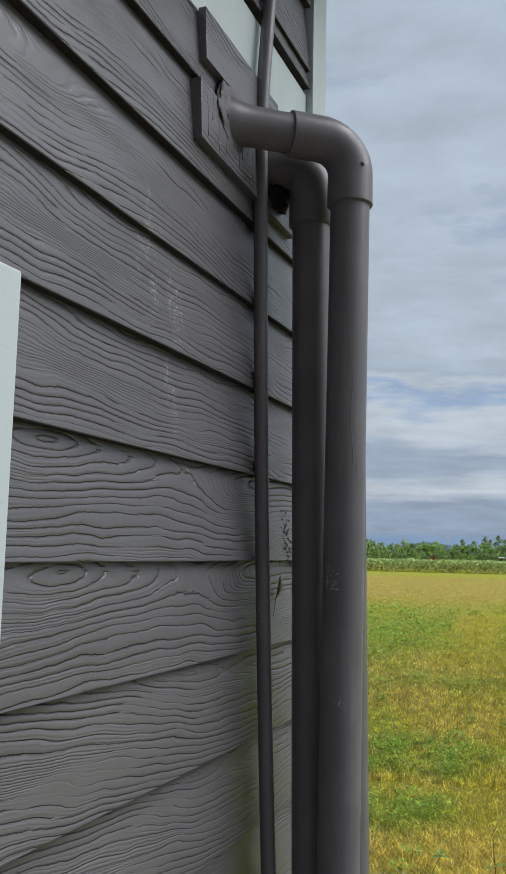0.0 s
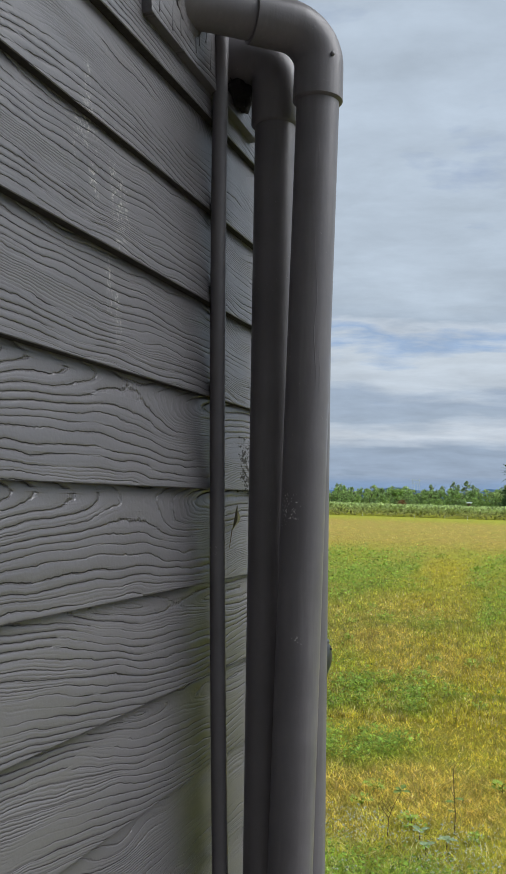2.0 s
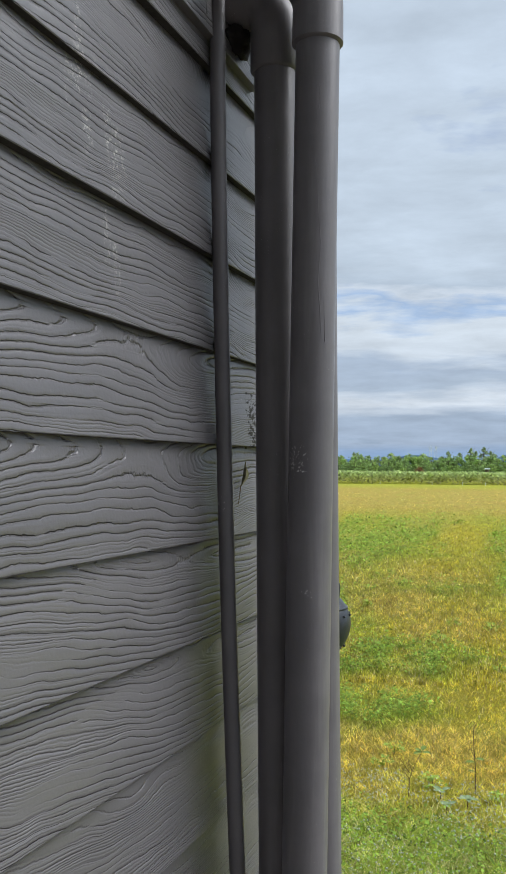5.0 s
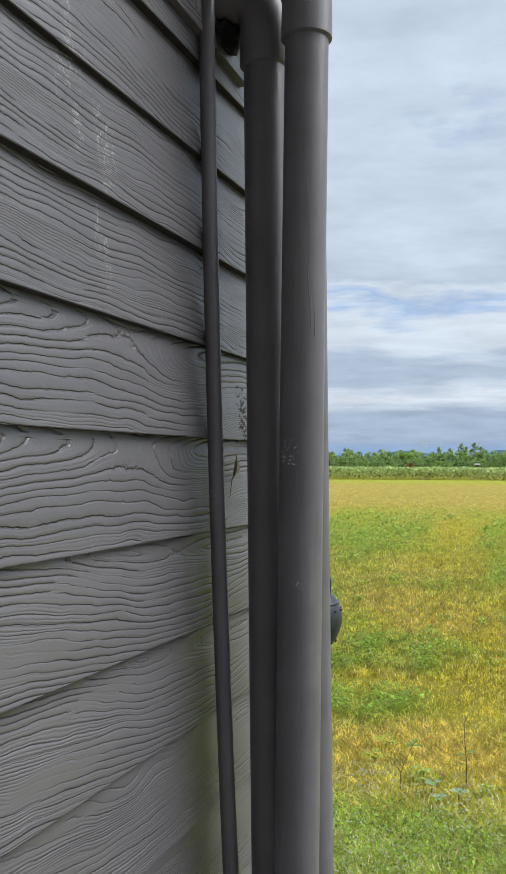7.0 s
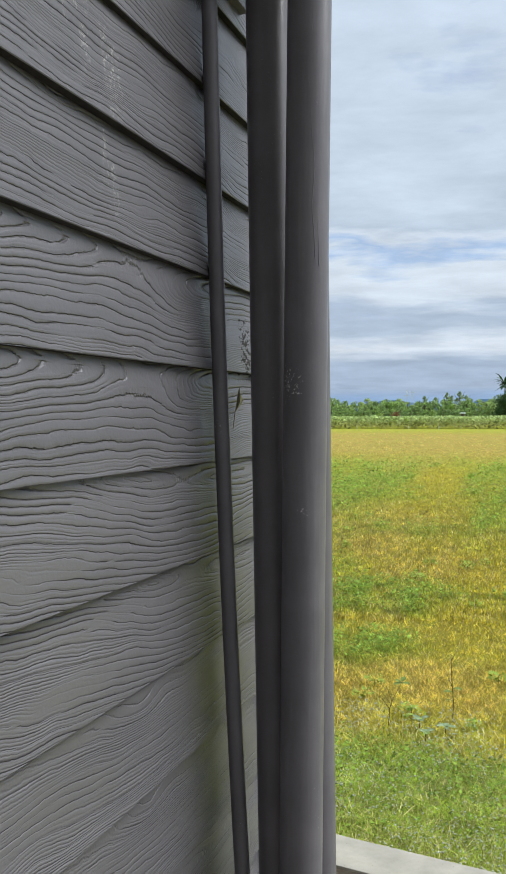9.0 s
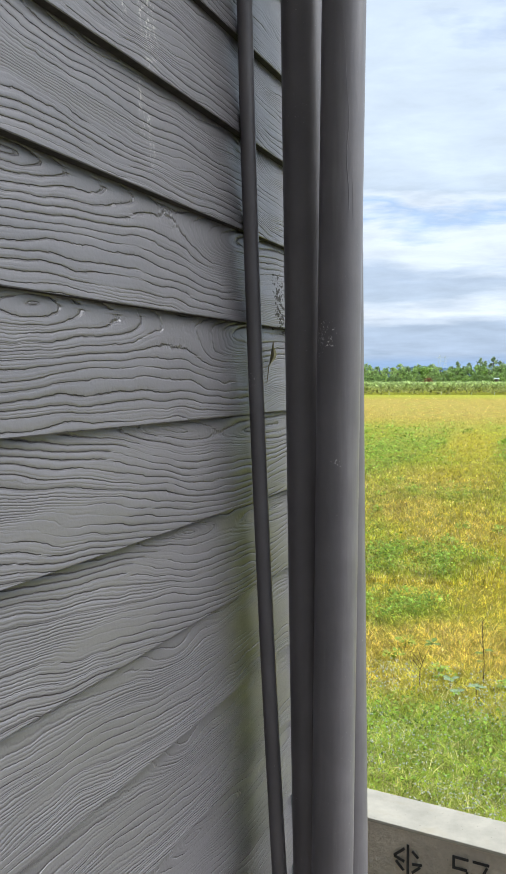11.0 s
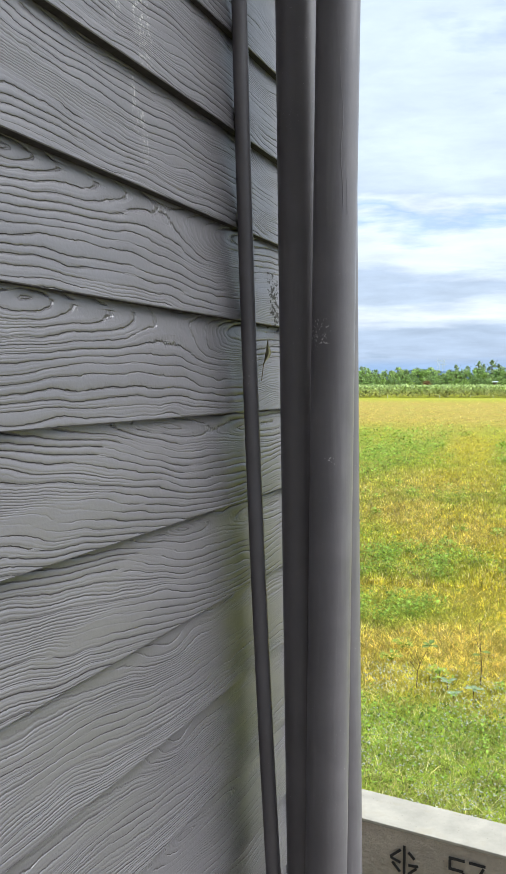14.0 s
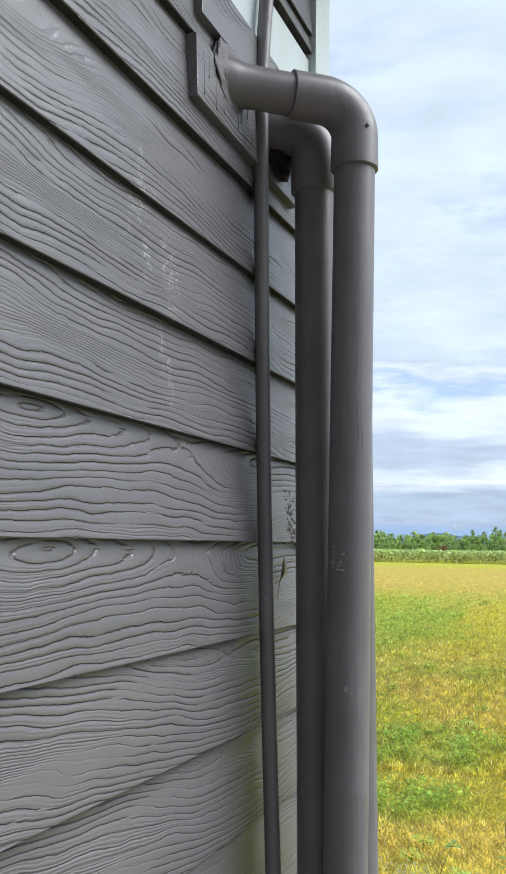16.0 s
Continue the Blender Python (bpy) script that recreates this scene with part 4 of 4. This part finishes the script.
for x0, strokes in ((0.275, (((0, 0), (0.05, 0)), ((0.004, -0.004), (0.004, -0.03)), ((0, -0.034), (0.046, -0.034)), ((0.046, -0.038), (0.046, -0.072)), ((0.046, -0.076), (0, -0.076)))),
                    (0.338, (((0, 0), (0.05, 0)), ((0.044, -0.008), (0.012, -0.076))))):
    for p, q in strokes:
        part("stencil_stroke", flat_bar((x0 + p[0], 0.248 + p[1]), (x0 + q[0], 0.248 + q[1]), W, 0.003), M_MARK, kerb, "black stencilled numeral stroke")


# ---- crop strip, trees and hills ----
def crop():
    rng = np.random.default_rng(31)
    n = 42000
    d = 99 + 30 * rng.random(n) ** 1.6
    a = np.radians(rng.uniform(-30, 14, n))
    x, y = 0.48 + d * np.sin(a), -1.1 + d * np.cos(a)
    top = 1.05 + 0.45 * fbm(x * 0.35, y * 0.2, 41)
    z = top * rng.random(n) ** 0.55
    size = rng.uniform(0.14, 0.34, n)
    V = np.empty((n, 4, 3), np.float32)
    th, tl = rng.uniform(0, 6.28, n), rng.uniform(-0.5, 0.9, n)
    ax = np.c_[np.cos(th) * np.cos(tl), np.sin(th) * np.cos(tl), np.sin(tl)] * size[:, None]
    bx = np.c_[-np.sin(th), np.cos(th), np.zeros(n)] * (0.42 * size)[:, None]
    c = np.c_[x, y, z]
    V[:, 0], V[:, 1], V[:, 2], V[:, 3] = c - ax, c - 0.2 * ax + bx, c + ax, c - 0.2 * ax - bx
    t = np.clip(z / top, 0, 1)[:, None]
    tint = np.array((0.50, 0.46, 0.18)) * (1 - t) + np.array((0.46, 0.58, 0.22)) * t
    tint = tint * rng.uniform(0.7, 1.3, n)[:, None]
    me = mesh_arrays("crop_strip", V.reshape(-1, 3), np.arange(4 * n).reshape(n, 4), np.repeat(tint, 4, axis=0), M_LEAF)
    tagged(new("crop_strip", me), "band of leafy green crop at the field's far edge", "crop", kind="stuff")


crop()


def crown_mesh(seed, height, width, kind, colour, n=820):
    """Leaf clumps gathered on limbs, with gaps and an uneven outline."""
    rng = np.random.default_rng(seed)
    limbs = 12 if kind == "round" else 22
    cs = []
    for i in range(limbs):
        f = (i + 0.5) / limbs
        if kind == "round":
            c = np.array((rng.normal(0, 0.25) * width, rng.normal(0, 0.25) * width, height * (0.14 + 0.74 * (i + rng.random()) / limbs)))
            r = width * rng.uniform(0.20, 0.32)
        else:
            rad = width * 0.75 * (1 - f) ** 0.7
            a = rng.uniform(0, 6.28)
            c = np.array((math.cos(a) * rad * 0.6, math.sin(a) * rad * 0.6, height * (0.16 + 0.78 * f)))
            r = 0.05 * width + 0.20 * width * (1 - f)
        cs.append((c, r))
    V, T = [], []
    for i in range(n):
        c, r = cs[rng.integers(limbs)]
        p = c + rng.normal(0, 0.5, 3) * r * np.array((1, 1, 0.8))
        s = rng.uniform(0.12, 0.29) if kind == "round" else rng.uniform(0.09, 0.22)
        u = rng.normal(0, 1, 3); u /= np.linalg.norm(u)
        v = np.cross(u, rng.normal(0, 1, 3)); v /= np.linalg.norm(v)
        V += [p - u * s, p + v * s * 0.5, p + u * s, p - v * s * 0.5]
        T += [np.array(colour) * rng.uniform(0.6, 1.4)] * 4
    return mesh_arrays("crown", np.array(V), np.arange(4 * n).reshape(n, 4), np.array(T), M_LEAF)


def make_tree(label, seed, height, width, kind, colour, n=820):
    ob = thing("tree", label, "tree", (0, 0, -400), "trees beyond the field")
    rng = random.Random(seed)
    pts = [(0, 0, 0), (0.06 * rng.uniform(-1, 1), 0.05, height * 0.3), (0.12 * rng.uniform(-1, 1), 0.0, height * 0.6), (0.1 * rng.uniform(-1, 1), 0, height * 0.92)]
    bm = tube(pts, [0.14, 0.10, 0.07, 0.02], 8)
    for i in range(6):
        a, z = rng.uniform(0, 6.28), height * rng.uniform(0.3, 0.75)
        lb = tube([(0, 0, z), (math.cos(a) * width * 0.2, math.sin(a) * width * 0.2, z + 0.1 * height), (math.cos(a) * width * 0.35, math.sin(a) * width * 0.35, z + 0.22 * height)], [0.05, 0.035, 0.012], 6)
        me = bpy.data.meshes.new("limb")
        lb.to_mesh(me)
        lb.free()
        bm.from_mesh(me)
        bpy.data.meshes.remove(me)
    part("trunk", bm, M_BARK, ob)
    crown = new("crown", crown_mesh(seed, height, width, kind, colour, n))
    crown.parent = ob
    return ob


kinds = [make_tree("light green young tree in a row beyond the crop", 1, 5.0, 2.2, "round", (0.44, 0.56, 0.21)),
         make_tree("light green young tree in a row beyond the crop", 2, 4.7, 2.4, "round", (0.36, 0.50, 0.16)),
         make_tree("dark green young tree in a row beyond the crop", 3, 4.5, 2.5, "round", (0.27, 0.38, 0.15)),
         make_tree("mid green young tree in a row beyond the crop", 4, 5.4, 2.0, "round", (0.33, 0.46, 0.17)),
         make_tree("tall feathery narrow tree among the row", 5, 6.3, 3.0, "cone", (0.42, 0.52, 0.28), 1300),
         make_tree("low reddish brown bush among the trees", 6, 2.6, 2.6, "round", (0.30, 0.18, 0.09)),
         make_tree("broad dark green tree standing over the row", 7, 6.2, 5.0, "round", (0.07, 0.13, 0.05), 3000)]


def polar(d, az):
    a = math.radians(az)
    return 0.48 + d * math.sin(a), -1.1 + d * math.cos(a)


rng = random.Random(77)
rest = list(kinds)


def put_tree(k, d, az, scale):
    ob = kinds[k]
    x, y = polar(d, az)
    if ob in rest:
        rest.remove(ob)
        ob.location, ob.rotation_euler, ob.scale = (x, y, -0.1), (0, 0, rng.uniform(0, 6.28)), (scale, scale, scale)
    else:
        new_ob = copy_thing(ob, pose(x, y, -0.1, 0, 0, rng.uniform(0, 360)))
        new_ob.scale = (scale, scale, scale)


put_tree(6, 186, -3.5, 1.0)
put_tree(5, 184, -10.4, 0.8)
az = -26.0
while az < 9.0:
    put_tree(rng.choice((0, 0, 1, 1, 2, 3, 3)), rng.uniform(190, 200), az, rng.uniform(0.78, 1.05))
    if rng.random() < 0.75:
        put_tree(rng.choice((0, 1, 2, 3)), rng.uniform(201, 216), az + rng.uniform(-0.2, 0.2), rng.uniform(0.85, 1.15))
    put_tree(rng.choice((2, 1, 3)), rng.uniform(186, 190), az + 0.2, rng.uniform(0.45, 0.7))
    az += rng.uniform(0.27, 0.46)
for az, sc in ((-8.6, 0.95), (-7.9, 0.9), (-7.2, 1.08), (-6.9, 0.95), (-6.4, 1.12), (-6.0, 0.98), (-4.0, 0.98), (-3.7, 1.0), (-14.6, 0.9), (0.4, 1.0), (-18.0, 0.95)):
    put_tree(4, rng.uniform(196, 206), az, sc)


def palm(d, az, height):
    x, y = polar(d, az)
    ob = thing("palm_tree", "tall coconut palm with drooping dark fronds", "tree", (x, y, -0.1), "palms beyond the field")
    smooth_by_angle(part("trunk", tube([(0, 0, 0), (0.1, 0, height * 0.5), (0.05, 0, height)], [0.17, 0.13, 0.11], 10), M_BARK, ob))
    r = random.Random(int(height * 100))
    for i in range(26):
        a = 2 * math.pi * i / 13 + r.uniform(-0.15, 0.15)
        rise = r.uniform(-0.5, 2.3)
        length = r.uniform(1.9, 2.5)
        bm = bmesh.new()
        prev = None
        for j in range(8):
            f = j / 7
            q = Vector((math.cos(a) * length * f, math.sin(a) * length * f, height + length * (rise * f - (0.45 + 0.35 * rise) * f * f)))
            s = Vector((-math.sin(a), math.cos(a), 0)) * 0.30 * math.sin(math.pi * min(0.97, 0.12 + 0.85 * f))
            row = (bm.verts.new(q - s - Vector((0, 0, 0.22 * s.length))), bm.verts.new(q), bm.verts.new(q + s - Vector((0, 0, 0.22 * s.length))))
            if prev and j % 1 == 0:
                bm.faces.new((prev[0], prev[1], row[1], row[0]))
                bm.faces.new((prev[1], prev[2], row[2], row[1]))
            prev = row
        part("frond", bm, M_PALM, ob)


M_PALM = plain("palm_frond", (0.05, 0.10, 0.045), 0.55, 0, 2.0, 0.3)
palm(188, -3.64, 7.7)
palm(192, -2.05, 7.1)


def shed(d, az, w):
    x, y = polar(d, az)
    ob = thing("shed", "small far shed with a white metal roof", "shed", (x, y, 0.0), "sheds among the trees")
    part("walls", box(-w / 2, w / 2, -0.8, 0.8, 0, 1.6), M_BARK, ob)
    bm = box(-w / 2 - 0.2, w / 2 + 0.2, -1.1, 1.1, 1.6, 1.72)
    for v in bm.verts:
        if abs(v.co.y) > 1 and v.co.y > 0:
            v.co.z += 0.12
    part("roof", bm, M_WHITE, ob, "white sheet roof")


shed(183, -6.2, 0.6)
shed(183, -2.0, 0.7)
for az in (-12.9, -9.6, -7.7, -6.3):
    x, y = polar(96, az)
    tagged(part("marker_stake", tube([(x, y, -0.05), (x, y, 0.34)], [0.022, 0.022], 8), M_WHITE), "short white stake at the crop's edge", "stake", "stakes along the crop")


M_STEEL = plain("dull_galvanised_steel", (0.60, 0.66, 0.72), 0.7, 0.0, 1.0, 0.1, 0.0)


def pylon(d, az, height):
    """A far lattice tower: four tapering legs, cross braces and arms."""
    x, y = polar(d, az)
    ob = thing("lattice_tower", "faint grey lattice power tower beyond the trees", "tower", (x, y, -0.1), "power towers on the horizon")
    half = lambda z: 1.15 * (1 - 0.8 * z / height)
    for sx, sy in ((-1, -1), (1, -1), (1, 1), (-1, 1)):
        part("leg", tube([(sx * half(0), sy * half(0), 0), (sx * half(height), sy * half(height), height)], [0.035, 0.03], 6), M_STEEL, ob)
    for k in range(7):
        z0, z1 = height * k / 7, height * (k + 1) / 7
        for sg in (-1, 1):
            part("brace", tube([(-sg * half(z0), -half(z0), z0), (sg * half(z1), -half(z1), z1)], [0.02, 0.02], 5), M_STEEL, ob)
    for f in (0.80, 0.93):
        part("crossarm", tube([(-1.5, 0, height * f), (1.5, 0, height * f)], [0.05, 0.05], 6), M_STEEL, ob)


pylon(400, -9.72, 12.2)
pylon(420, -9.38, 12.4)


def hills():
    """A ridge on the horizon, far off, its blue a painted distance haze."""
    n = 240
    V, F = [], []
    for i in range(n + 1):
        az = -40 + 70 * i / n
        d = 3600.0
        x, y = polar(d, az)
        h = 38 + 24 * noise.noise(Vector((az * 0.33, 3.2, 0))) + 9 * noise.noise(Vector((az * 1.3, 8, 0)))
        V += [(x, y, -20), (x * 1.0, y * 1.0, max(6, 1.1 * h)), (x * 1.12, y * 1.12, -20)]
        if i:
            b = 3 * i
            F += [(b - 3, b, b + 1, b - 2), (b - 2, b + 1, b + 2, b - 1)]
    me = bpy.data.meshes.new("backdrop_hills")
    me.from_pydata(V, [], F)
    me.materials.append(M_HILL)
    tagged(new("backdrop_hills", me), "low blue hills on the horizon", "hills", kind="structure")


hills()
